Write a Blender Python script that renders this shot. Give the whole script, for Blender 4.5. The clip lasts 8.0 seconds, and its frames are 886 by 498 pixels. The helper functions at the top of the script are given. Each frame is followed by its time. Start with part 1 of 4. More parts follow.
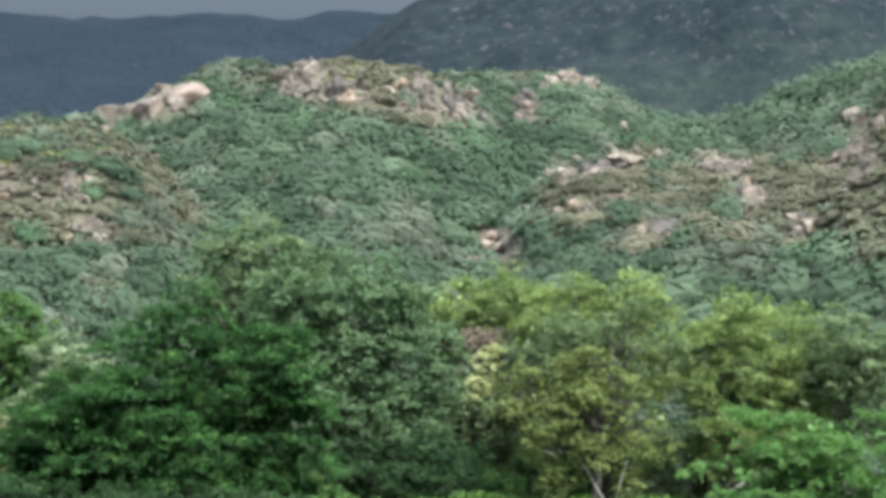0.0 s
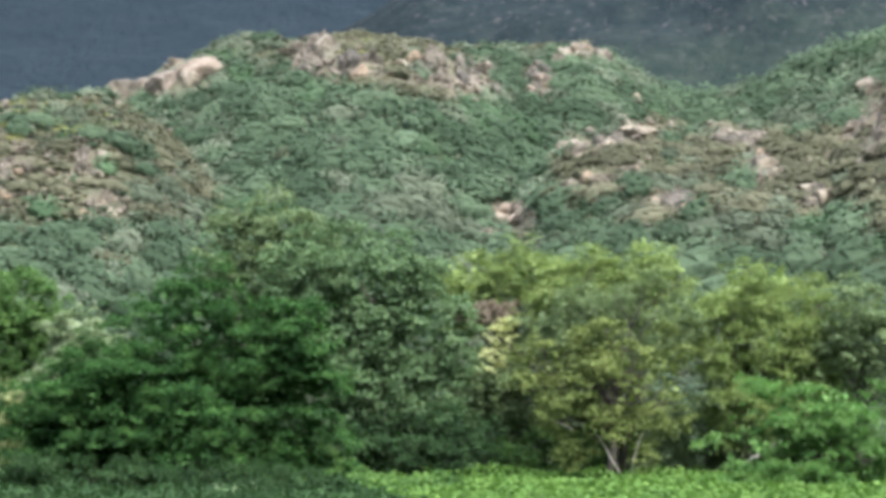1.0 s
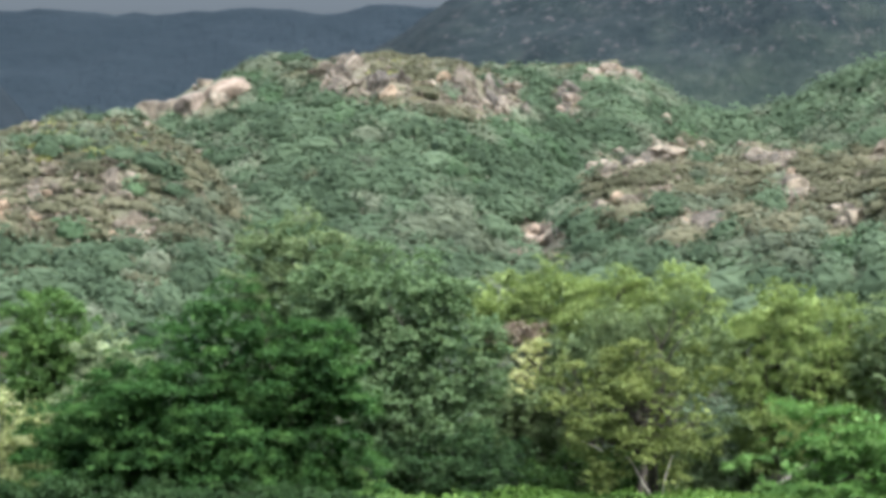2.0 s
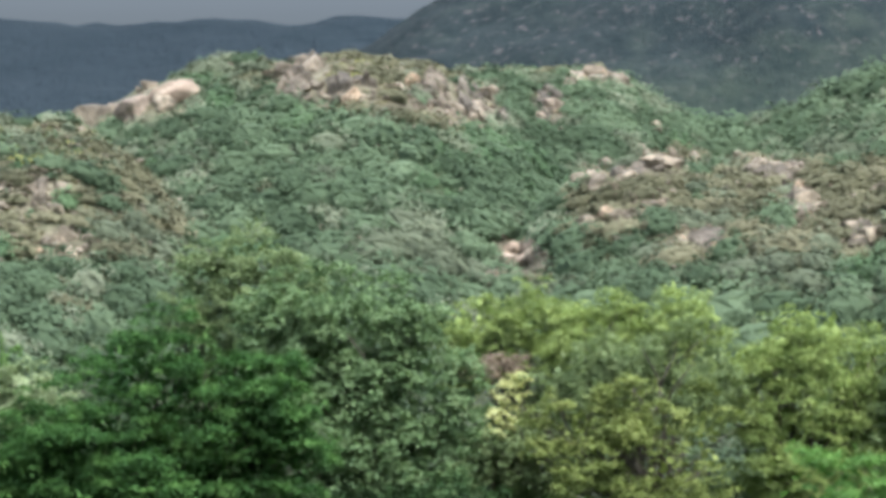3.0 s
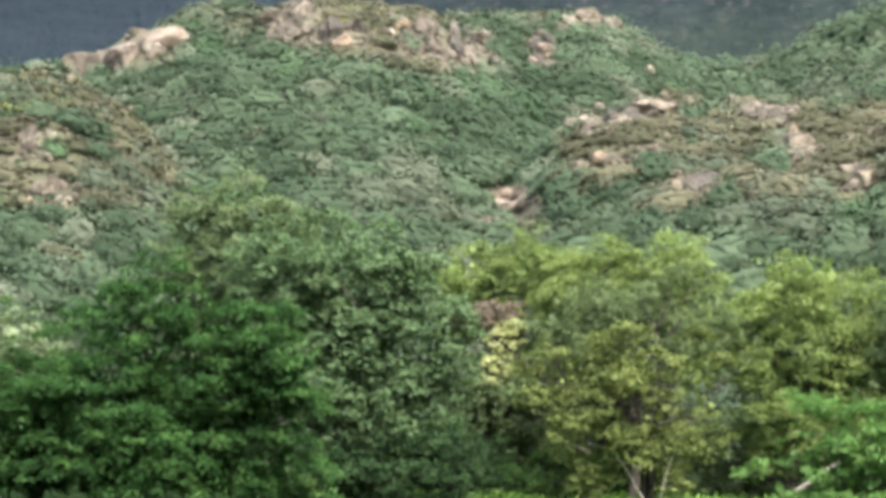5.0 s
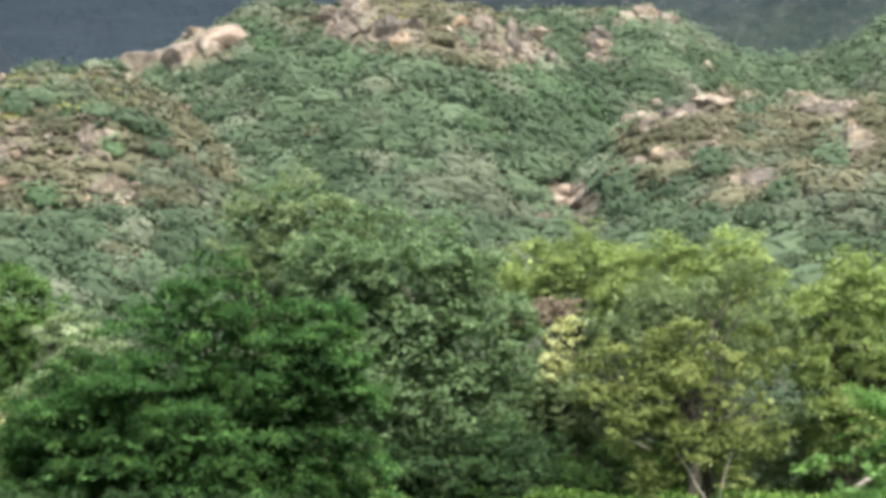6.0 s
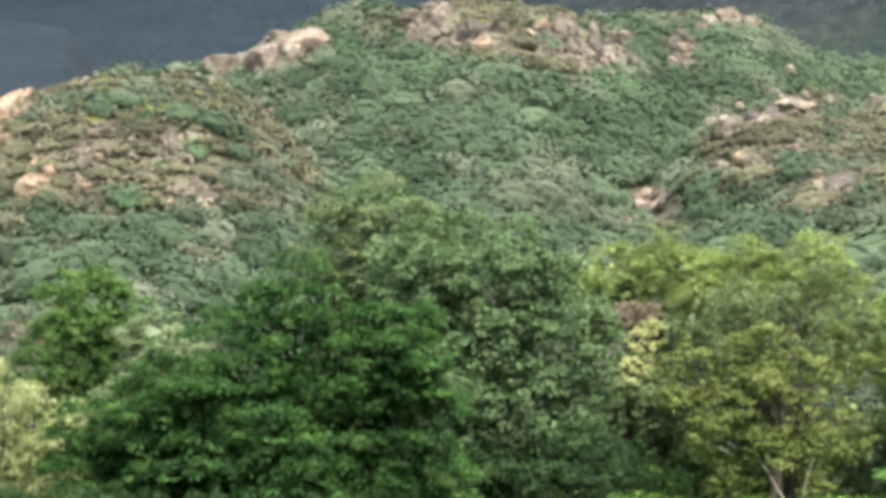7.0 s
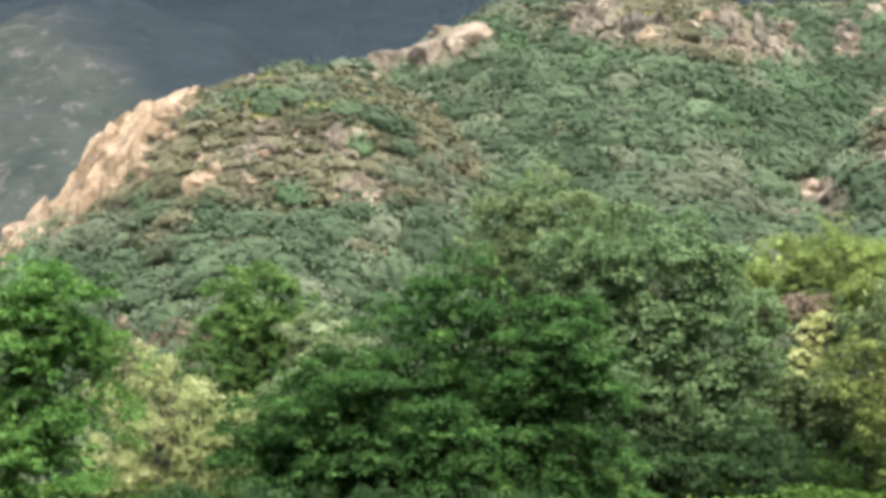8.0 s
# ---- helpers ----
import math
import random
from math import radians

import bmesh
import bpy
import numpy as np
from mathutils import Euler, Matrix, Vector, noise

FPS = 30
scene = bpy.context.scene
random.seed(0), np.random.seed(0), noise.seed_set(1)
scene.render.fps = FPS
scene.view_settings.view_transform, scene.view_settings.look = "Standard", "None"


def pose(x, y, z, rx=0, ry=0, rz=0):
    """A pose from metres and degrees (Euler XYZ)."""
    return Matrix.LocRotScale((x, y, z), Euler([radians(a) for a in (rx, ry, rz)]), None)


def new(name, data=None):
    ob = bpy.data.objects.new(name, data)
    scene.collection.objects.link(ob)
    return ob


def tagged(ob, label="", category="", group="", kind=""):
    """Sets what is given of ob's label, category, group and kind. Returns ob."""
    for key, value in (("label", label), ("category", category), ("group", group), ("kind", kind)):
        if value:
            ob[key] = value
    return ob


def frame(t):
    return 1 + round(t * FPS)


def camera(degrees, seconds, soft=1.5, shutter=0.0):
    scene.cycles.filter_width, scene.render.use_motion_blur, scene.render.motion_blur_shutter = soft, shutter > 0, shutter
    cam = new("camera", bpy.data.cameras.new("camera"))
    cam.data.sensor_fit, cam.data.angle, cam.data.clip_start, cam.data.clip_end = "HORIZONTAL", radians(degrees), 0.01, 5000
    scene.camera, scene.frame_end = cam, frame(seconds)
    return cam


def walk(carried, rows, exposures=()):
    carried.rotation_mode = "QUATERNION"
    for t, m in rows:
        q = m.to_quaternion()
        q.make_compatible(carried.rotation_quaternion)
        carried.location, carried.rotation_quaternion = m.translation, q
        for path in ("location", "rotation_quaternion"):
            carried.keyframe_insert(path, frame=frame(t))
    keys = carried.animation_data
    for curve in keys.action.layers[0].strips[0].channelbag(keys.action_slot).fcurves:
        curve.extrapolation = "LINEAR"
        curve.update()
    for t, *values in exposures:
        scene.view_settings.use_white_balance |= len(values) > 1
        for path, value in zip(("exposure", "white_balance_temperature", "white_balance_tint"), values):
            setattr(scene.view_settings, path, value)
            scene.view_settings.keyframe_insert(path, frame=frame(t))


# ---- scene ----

# ---- camera ----
EYE = 4.0
FOCAL = 4950.0          # scale of bearings: one unit is 1 / 4950 of the distance
MIDDLE, LEVEL = 784.0, 707.0
cam = camera(math.degrees(2 * math.atan(MIDDLE / FOCAL)), 8.0, soft=4.15)
BACK = Vector((0.127, -12.96, -0.886))
# seconds, share of BACK, yaw, pitch, roll
ROWS = [
    (0.0, 1.0, -0.251, 3.358, -0.486),
    (0.5, 1.0, -0.117, 3.211, -0.146),
    (1.0, 1.0, 0.051, 2.798, -0.180),
    (1.5, 1.0, 0.588, 3.149, -0.113),
    (1.7, 1.0, 0.75, 3.17, -0.12),
    (2.2, 0.95, 0.50, 3.26, -0.2),
    (2.8, 0.45, 0.008, 3.361, -0.38),
    (3.0, 0.06, 0.005, 3.565, -0.255),
    (3.5, 0.0, -0.008, 3.368, -0.08),
    (4.0, 0.0, 0.0, 3.076, 0.0),
    (4.5, 0.0, -0.066, 2.798, 0.083),
    (4.7, 0.0, -0.14, 2.65, 0.1),
    (5.8, 0.0, 0.334, 2.30, 0.4),
    (6.0, 0.0, 1.069, 2.416, 0.329),
    (6.5, 0.0, 2.033, 2.458, 0.107),
    (7.0, 0.0, 2.726, 2.49, 0.074),
    (7.5, 0.0, 4.296, 2.45, 0.334),
    (8.0, 0.0, 6.13, 2.385, 0.428),
]
walk(cam, [(t, pose(k * BACK.x, k * BACK.y, EYE + k * BACK.z, 90 + pitch, roll, yaw)) for t, k, yaw, pitch, roll in ROWS],
     [(0.0, 0.54, 5950, 10), (1.0, 0.62, 6100, 10), (3.0, 0.61, 6220, 9.5), (4.5, 0.70, 6530, 10.5), (6.5, 0.74, 6700, 11.5), (8.0, 0.72, 6830, 10.3)])

# ---- light: a grey sky with a broad soft sun behind thin cloud ----
SUN_UP, SUN_ROUND = 60.0, 146.0
world = bpy.data.worlds.new("overcast_sky")
scene.world = world
world.use_nodes = True
wn, wl = world.node_tree.nodes, world.node_tree.links
sky = wn.new("ShaderNodeTexSky")
sky.sky_type, sky.sun_disc = "NISHITA", False
sky.sun_elevation, sky.sun_rotation = radians(SUN_UP), radians(SUN_ROUND)
sky.air_density, sky.dust_density = 1.0, 3.0
grey = wn.new("ShaderNodeHueSaturation")
grey.inputs["Saturation"].default_value = 0.6
wl.new(sky.outputs[0], grey.inputs["Color"])
# cloud cover: brighter overhead than at the horizon
way = wn.new("ShaderNodeTexCoord")
parts = wn.new("ShaderNodeSeparateXYZ")
wl.new(way.outputs["Generated"], parts.inputs[0])
height = wn.new("ShaderNodeMapRange")
height.inputs["From Min"].default_value, height.inputs["From Max"].default_value = 0.1, 1.0
height.inputs["To Min"].default_value, height.inputs["To Max"].default_value = 0.22, 6.5
wl.new(parts.outputs["Z"], height.inputs["Value"])
cover = wn.new("ShaderNodeVectorMath")
cover.operation = "SCALE"
wl.new(grey.outputs[0], cover.inputs[0])
wl.new(height.outputs[0], cover.inputs["Scale"])
wl.new(cover.outputs[0], wn["Background"].inputs["Color"])
wn["Background"].inputs["Strength"].default_value = 0.083
sun = new("sun", bpy.data.lights.new("sun", "SUN"))
sun.data.energy, sun.data.angle, sun.data.color = 3.1, radians(14), (1.0, 0.95, 0.86)
sun.matrix_world = pose(0, 0, 80, 90 - SUN_UP, 0, 180 - SUN_ROUND)

# ---- materials ----


def nodes_of(name):
    m = bpy.data.materials.new(name)
    m.use_nodes = True
    n, k = m.node_tree.nodes, m.node_tree.links
    return m, n, k, n["Principled BSDF"]


def ramp(n, k, source, stops):
    r = n.new("ShaderNodeValToRGB")
    el = r.color_ramp.elements
    while len(el) < len(stops):
        el.new(0.5)
    for e, (p, c) in zip(el, stops):
        e.position, e.color = p, (*c, 1)
    k.new(source, r.inputs[0])
    return r.outputs[0]


def noise_node(n, k, scale, detail=4.0, rough=0.55, stretch=(1, 1, 1)):
    mp = n.new("ShaderNodeMapping")
    mp.inputs["Scale"].default_value = stretch
    t = n.new("ShaderNodeTexNoise")
    t.inputs["Scale"].default_value, t.inputs["Detail"].default_value, t.inputs["Roughness"].default_value = scale, detail, rough
    geo = n.new("ShaderNodeNewGeometry")
    k.new(geo.outputs["Position"], mp.inputs["Vector"])
    k.new(mp.outputs[0], t.inputs["Vector"])
    return t.outputs["Fac"]


def mixed(n, k, fac, a, b, mode="MIX"):
    x = n.new("ShaderNodeMix")
    x.data_type, x.blend_type = "RGBA", mode
    if isinstance(fac, float):
        x.inputs[0].default_value = fac
    else:
        k.new(fac, x.inputs[0])
    for i, c in ((6, a), (7, b)):
        if isinstance(c, tuple):
            x.inputs[i].default_value = (*c, 1)
        else:
            k.new(c, x.inputs[i])
    return x.outputs[2]


def bump(n, k, height, strength, distance, bsdf):
    b = n.new("ShaderNodeBump")
    b.inputs["Strength"].default_value, b.inputs["Distance"].default_value = strength, distance
    k.new(height, b.inputs["Height"])
    k.new(b.outputs[0], bsdf.inputs["Normal"])


def leaf_material(name, dark, mid, light, patch=0.82, gloss=0.8, through_light=0.33, spread=0.16):
    """Leaves: each one a little different, clumps of older and younger growth, some light let through."""
    m, n, k, p = nodes_of(name)
    geo = n.new("ShaderNodeNewGeometry")
    own = ramp(n, k, geo.outputs["Random Per Island"], [(0.0, dark), (0.5, mid), (1.0, light)])
    big = ramp(n, k, noise_node(n, k, 1.3, 4), [(0.5 - spread, dark), (0.5, mid), (0.5 + spread, light)])
    col = mixed(n, k, patch, own, big)
    k.new(col, p.inputs["Base Color"])
    p.inputs["Roughness"].default_value = gloss
    p.inputs["Specular IOR Level"].default_value = 0.2
    tr = n.new("ShaderNodeBsdfTranslucent")
    k.new(mixed(n, k, 0.5, col, (mid[0] * 1.3, mid[1] * 1.3, mid[2] * 0.7)), tr.inputs["Color"])
    mx = n.new("ShaderNodeMixShader")
    mx.inputs[0].default_value = through_light
    k.new(p.outputs[0], mx.inputs[1])
    k.new(tr.outputs[0], mx.inputs[2])
    k.new(mx.outputs[0], n["Material Output"].inputs["Surface"])
    return m


def mixed_tone(a, b, share=0.15):
    return tuple(p * (1 - share) + q * share for p, q in zip(a, b))


def scrub_material(name, dark, mid, light, through_light=0.2):
    """Hill bushes: each bush has a tint of its own, with a little change from leaf to leaf and over the slope."""
    m, n, k, p = nodes_of(name)
    bush = n.new("ShaderNodeAttribute")
    bush.attribute_name = "bush_tint"
    geo = n.new("ShaderNodeNewGeometry")
    own = ramp(n, k, bush.outputs["Fac"], [(0.0, mixed_tone(dark, mid)), (0.5, mid), (1.0, mixed_tone(light, mid))])
    leaf = ramp(n, k, geo.outputs["Random Per Island"], [(0.0, dark), (0.5, mid), (1.0, light)])
    patch = ramp(n, k, noise_node(n, k, 0.35, 4), [(0.3, dark), (0.5, mid), (0.7, light)])
    col = mixed(n, k, 0.3, mixed(n, k, 0.15, own, leaf), patch)
    k.new(col, p.inputs["Base Color"])
    p.inputs["Roughness"].default_value = 0.85
    p.inputs["Specular IOR Level"].default_value = 0.15
    tr = n.new("ShaderNodeBsdfTranslucent")
    k.new(col, tr.inputs["Color"])
    mx = n.new("ShaderNodeMixShader")
    mx.inputs[0].default_value = through_light
    k.new(p.outputs[0], mx.inputs[1])
    k.new(tr.outputs[0], mx.inputs[2])
    k.new(mx.outputs[0], n["Material Output"].inputs["Surface"])
    return m


def bark_material(name, a, b):
    m, n, k, p = nodes_of(name)
    f = noise_node(n, k, 9, 6, 0.7, (1, 1, 0.25))
    k.new(ramp(n, k, f, [(0.3, a), (0.7, b)]), p.inputs["Base Color"])
    p.inputs["Roughness"].default_value = 0.9
    bump(n, k, f, 0.8, 0.03, p)
    return m


def rock_material(name, a, b, c):
    m, n, k, p = nodes_of(name)
    inf = n.new("ShaderNodeObjectInfo")
    base = ramp(n, k, noise_node(n, k, 0.9, 6, 0.65), [(0.3, a), (0.5, b), (0.72, c)])
    fine = noise_node(n, k, 7, 6, 0.7)
    stain = ramp(n, k, noise_node(n, k, 2.2, 5, 0.6), [(0.42, (0.3, 0.3, 0.28)), (0.56, (1, 1, 1))])
    col = mixed(n, k, 0.55, base, stain, "MULTIPLY")
    tint = ramp(n, k, inf.outputs["Random"], [(0.0, (0.74, 0.71, 0.68)), (0.5, (0.98, 0.95, 0.90)), (1.0, (1.0, 0.92, 0.82))])
    k.new(mixed(n, k, 0.8, col, tint, "MULTIPLY"), p.inputs["Base Color"])
    p.inputs["Roughness"].default_value = 0.9
    bump(n, k, fine, 0.9, 0.18, p)
    return m


def ground_material():
    m, n, k, p = nodes_of("hill_soil_and_grass")
    soil = ramp(n, k, noise_node(n, k, 0.8, 6, 0.65), [(0.3, (0.070, 0.066, 0.043)), (0.5, (0.125, 0.117, 0.077)), (0.7, (0.19, 0.176, 0.125))])
    grass = ramp(n, k, noise_node(n, k, 1.6, 6, 0.7), [(0.3, (0.040, 0.062, 0.030)), (0.5, (0.072, 0.098, 0.050)), (0.7, (0.115, 0.135, 0.072))])
    stony = n.new("ShaderNodeAttribute")
    stony.attribute_name = "stony"
    add = n.new("ShaderNodeMath")
    add.operation = "MULTIPLY_ADD"
    k.new(noise_node(n, k, 0.5, 6, 0.65), add.inputs[0])
    add.inputs[1].default_value = 1.1
    k.new(stony.outputs["Fac"], add.inputs[2])
    where = ramp(n, k, add.outputs[0], [(0.62, (0, 0, 0)), (1.0, (1, 1, 1))])
    k.new(mixed(n, k, where, grass, soil), p.inputs["Base Color"])
    p.inputs["Roughness"].default_value = 0.95
    bump(n, k, noise_node(n, k, 3.0, 6, 0.7), 0.8, 0.25, p)
    return m


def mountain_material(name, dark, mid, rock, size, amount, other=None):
    """Far wooded slopes with outcrops; the colours passed in carry distance haze. other: the colours in the zone that
    the attribute "zone" names.
    """
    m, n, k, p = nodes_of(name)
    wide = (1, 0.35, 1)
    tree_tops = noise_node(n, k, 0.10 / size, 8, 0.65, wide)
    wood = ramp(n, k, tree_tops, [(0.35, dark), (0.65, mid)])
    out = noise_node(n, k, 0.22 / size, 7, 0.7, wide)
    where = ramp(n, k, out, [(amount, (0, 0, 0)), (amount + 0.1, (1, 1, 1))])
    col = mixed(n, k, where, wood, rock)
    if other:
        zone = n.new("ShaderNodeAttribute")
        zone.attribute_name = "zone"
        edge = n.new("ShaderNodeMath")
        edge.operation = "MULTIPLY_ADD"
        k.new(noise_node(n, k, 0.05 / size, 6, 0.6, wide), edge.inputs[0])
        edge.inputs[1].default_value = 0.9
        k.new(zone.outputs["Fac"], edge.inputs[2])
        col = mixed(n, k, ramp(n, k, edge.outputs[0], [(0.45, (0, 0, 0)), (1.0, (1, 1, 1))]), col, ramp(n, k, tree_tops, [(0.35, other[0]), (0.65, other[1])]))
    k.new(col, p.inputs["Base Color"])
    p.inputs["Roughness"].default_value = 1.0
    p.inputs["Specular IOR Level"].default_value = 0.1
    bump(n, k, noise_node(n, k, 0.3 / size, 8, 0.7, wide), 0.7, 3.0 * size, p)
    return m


GROUND = ground_material()
ROCK = rock_material("weathered_granite", (0.120, 0.105, 0.086), (0.285, 0.252, 0.200), (0.50, 0.450, 0.365))
# granite with its colour darkened, to tone down light on upturned outcrop faces
DARK_ROCK = rock_material("darkened_bedrock", (0.068, 0.063, 0.051), (0.142, 0.127, 0.103), (0.28, 0.248, 0.205))
ORANGE_ROCK = rock_material("orange_sandstone", (0.235, 0.176, 0.118), (0.39, 0.303, 0.217), (0.545, 0.44, 0.335))
PINK_ROCK = rock_material("pinkish_granite", (0.235, 0.196, 0.162), (0.40, 0.338, 0.282), (0.54, 0.468, 0.395))
BARK = bark_material("grey_brown_bark", (0.035, 0.03, 0.024), (0.10, 0.085, 0.068))
PALE_BARK = bark_material("pale_dead_wood", (0.26, 0.23, 0.19), (0.50, 0.46, 0.40))
LEAF = {
    "dark": leaf_material("dark_acacia_leaf", (0.013, 0.042, 0.012), (0.038, 0.104, 0.028), (0.112, 0.232, 0.064)),
    "grey": leaf_material("grey_green_broad_leaf", (0.050, 0.096, 0.042), (0.114, 0.190, 0.086), (0.208, 0.300, 0.148), patch=0.6, gloss=0.6),
    "mid": leaf_material("middle_green_leaf", (0.039, 0.088, 0.024), (0.088, 0.176, 0.048), (0.160, 0.275, 0.077)),
    "light": leaf_material("light_green_feathery_leaf", (0.078, 0.120, 0.054), (0.146, 0.206, 0.096), (0.238, 0.312, 0.152)),
    "yellow": leaf_material("yellow_green_leaf", (0.112, 0.168, 0.054), (0.212, 0.290, 0.097), (0.340, 0.432, 0.163)),
    "olive": leaf_material("olive_leaf", (0.062, 0.088, 0.026), (0.142, 0.187, 0.056), (0.25, 0.30, 0.10)),
    "bright": leaf_material("bright_fresh_leaf", (0.028, 0.085, 0.020), (0.086, 0.200, 0.050), (0.190, 0.345, 0.100)),
    "lime": leaf_material("light_acacia_leaf", (0.038, 0.104, 0.027), (0.116, 0.240, 0.068), (0.235, 0.390, 0.130)),
    "pale": leaf_material("pale_silvery_leaf", (0.12, 0.175, 0.09), (0.23, 0.30, 0.17), (0.37, 0.44, 0.27)),
    "dry": leaf_material("dry_yellow_leaf", (0.225, 0.270, 0.125), (0.375, 0.420, 0.215), (0.520, 0.565, 0.320), through_light=0.45),
    "straw": leaf_material("straw_coloured_bloom", (0.36, 0.39, 0.18), (0.52, 0.55, 0.29), (0.66, 0.68, 0.42), through_light=0.45),
    "brown": leaf_material("dry_brown_twig", (0.125, 0.102, 0.080), (0.21, 0.170, 0.132), (0.31, 0.262, 0.205)),
    "hill_deep": scrub_material("hill_scrub_deep_green", (0.033, 0.055, 0.031), (0.065, 0.102, 0.058), (0.144, 0.204, 0.122)),
    "hill_sage": scrub_material("hill_scrub_sage", (0.053, 0.071, 0.046), (0.110, 0.135, 0.089), (0.233, 0.271, 0.187)),
    "hill_fresh": scrub_material("hill_scrub_fresh_green", (0.033, 0.064, 0.032), (0.068, 0.119, 0.059), (0.132, 0.207, 0.109)),
    "hill_olive": scrub_material("hill_scrub_olive", (0.052, 0.057, 0.035), (0.119, 0.122, 0.074), (0.240, 0.235, 0.155)),
    "hill_grass": leaf_material("dry_hill_grass", (0.114, 0.110, 0.062), (0.188, 0.178, 0.102), (0.268, 0.250, 0.148)),
    "hill_yellow": leaf_material("yellow_green_hill_grass", (0.165, 0.180, 0.055), (0.265, 0.282, 0.095), (0.375, 0.385, 0.145)),
    # leaf colour darkened to carry the shade under the trees
    "shade": leaf_material("shade_darkened_leaf", (0.016, 0.041, 0.014), (0.035, 0.077, 0.028), (0.070, 0.128, 0.049)),
    "crop": leaf_material("field_crop_leaf", (0.052, 0.112, 0.024), (0.108, 0.210, 0.046), (0.185, 0.305, 0.075)),
}

# ---- the lie of the land ----
RNG = np.random.default_rng(7)
TABLE = RNG.random((256, 256))


def value_noise(x, y):
    x, y = np.asarray(x, float), np.asarray(y, float)
    i, j = np.floor(x).astype(int), np.floor(y).astype(int)
    a, b = x - i, y - j
    a, b = a * a * (3 - 2 * a), b * b * (3 - 2 * b)
    i0, i1, j0, j1 = i % 256, (i + 1) % 256, j % 256, (j + 1) % 256
    return (TABLE[i0, j0] * (1 - a) + TABLE[i1, j0] * a) * (1 - b) + (TABLE[i0, j1] * (1 - a) + TABLE[i1, j1] * a) * b - 0.5


def fbm(x, y, octaves=4):
    out, amp = 0.0, 1.0
    for o in range(octaves):
        out = out + amp * value_noise(x * 2 ** o + 17.3 * o, y * 2 ** o + 5.1 * o)
        amp *= 0.5
    return out


def spot(u, v, d):
    """The place at distance d on the bearing u and the slope v, as the lens scales them."""
    return Vector(((u - MIDDLE) / FOCAL * d, d, EYE + (LEVEL - v) / FOCAL * d))


def smooth_line(us, vs):
    g = np.arange(us[0], us[-1] + 1, 4.0)
    h = np.interp(g, us, vs)
    ker = np.hanning(9)
    ker /= ker.sum()
    return g, np.convolve(np.pad(h, 4, mode="edge"), ker, mode="valid")


# ridges: bearing and slope of the crest line, distance of the crest, distance of the foot, length of the lee
RIDGES = [
    ("left_knoll", [-1200, -900, -700, -530, -430, -360, -300, -240, -200, -130, -80, 70, 140, 190, 260, 306, 340, 420, 520, 600],
     [760, 700, 600, 464, 394, 309, 264, 229, 214, 192, 186, 182, 190, 214, 264, 314, 384, 560, 760, 900], 104, 88, 18),
    ("main_hill", [-1500, -900, -530, -300, 0, 110, 134, 146, 200, 250, 340, 500, 680, 760, 830, 890, 950, 1000, 1060, 1200, 1300],
     [760, 700, 540, 330, 240, 222, 214, 188, 156, 120, 97, 62, 54, 68, 108, 152, 200, 280, 420, 700, 900], 117, 89, 30),
    ("back_ridge", [-200, 200, 400, 600, 780, 920, 1000, 1056, 1100, 1130, 1165, 1215, 1290, 1400, 1515, 1630, 1708, 2200],
     [900, 700, 300, 120, 94, 82, 75, 70, 86, 113, 134, 156, 170, 154, 104, 54, 28, -40], 125, 94, 40),
    ("right_knoll", [760, 800, 880, 900, 960, 1010, 1100, 1170, 1260, 1400, 1568, 1750, 2100],
     [900, 700, 560, 450, 350, 275, 232, 215, 235, 240, 235, 260, 300], 104, 88, 16),
    ("right_spur", [1380, 1440, 1500, 1560, 1600, 1640, 1708, 1800, 2000, 2400], [900, 620, 440, 300, 250, 200, 125, 40, -20, 20], 102, 87.5, 20),
]
LINES = [smooth_line(us, vs) + (dc, db, lee) for _, us, vs, dc, db, lee in RIDGES]


def land(x, y):
    """Height of the ground at (x, y)."""
    x, y = np.asarray(x, float), np.asarray(y, float)
    d = np.maximum(y, 1.0)
    u = MIDDLE + FOCAL * x / d
    z = np.zeros_like(d)
    for g, h, dc, db, lee in LINES:
        v = np.interp(u, g, h)
        top = np.maximum(EYE + (LEVEL - v) / FOCAL * dc, 0.0)
        t = np.clip((d - db) / (dc - db), 0, 1)
        rise = 0.55 * t + 0.45 * np.sin(t * math.pi / 2)
        fall = np.clip((d - dc) / lee, 0, 1)
        z = np.maximum(z, np.where(d <= dc, top * rise, top * (1 - fall * fall * (3 - 2 * fall))))
    hilly = np.clip(z / 4.0, 0, 1)
    return z + hilly * (1.0 * fbm(x / 6.5, y / 6.5) + 0.22 * fbm(x / 1.3, y / 1.3, 3) + 0.8 * fbm((x + 0.8 * y) / 3.4, (x - 0.8 * y) / 15.0, 2)) + 0.08 * fbm(x / 3.0, y / 3.0, 2)


def meet(u, v, start=60.0):
    """Where the bearing u and slope v meets the ground, and its distance."""
    d = np.arange(start, 180.0, 0.15)
    x = (u - MIDDLE) / FOCAL * d
    z = EYE + (LEVEL - v) / FOCAL * d
    under = land(x, d) >= z
    i = int(np.argmax(under)) if under.any() else len(d) - 1
    return Vector((float(x[i]), float(d[i]), float(land(x[i], d[i]))))


# ---- stony places ----
def blob(u, v, cu, cv, ru, rv):
    return np.clip(1.6 - 1.6 * (((u - cu) / ru) ** 2 + ((v - cv) / rv) ** 2), 0, 1)


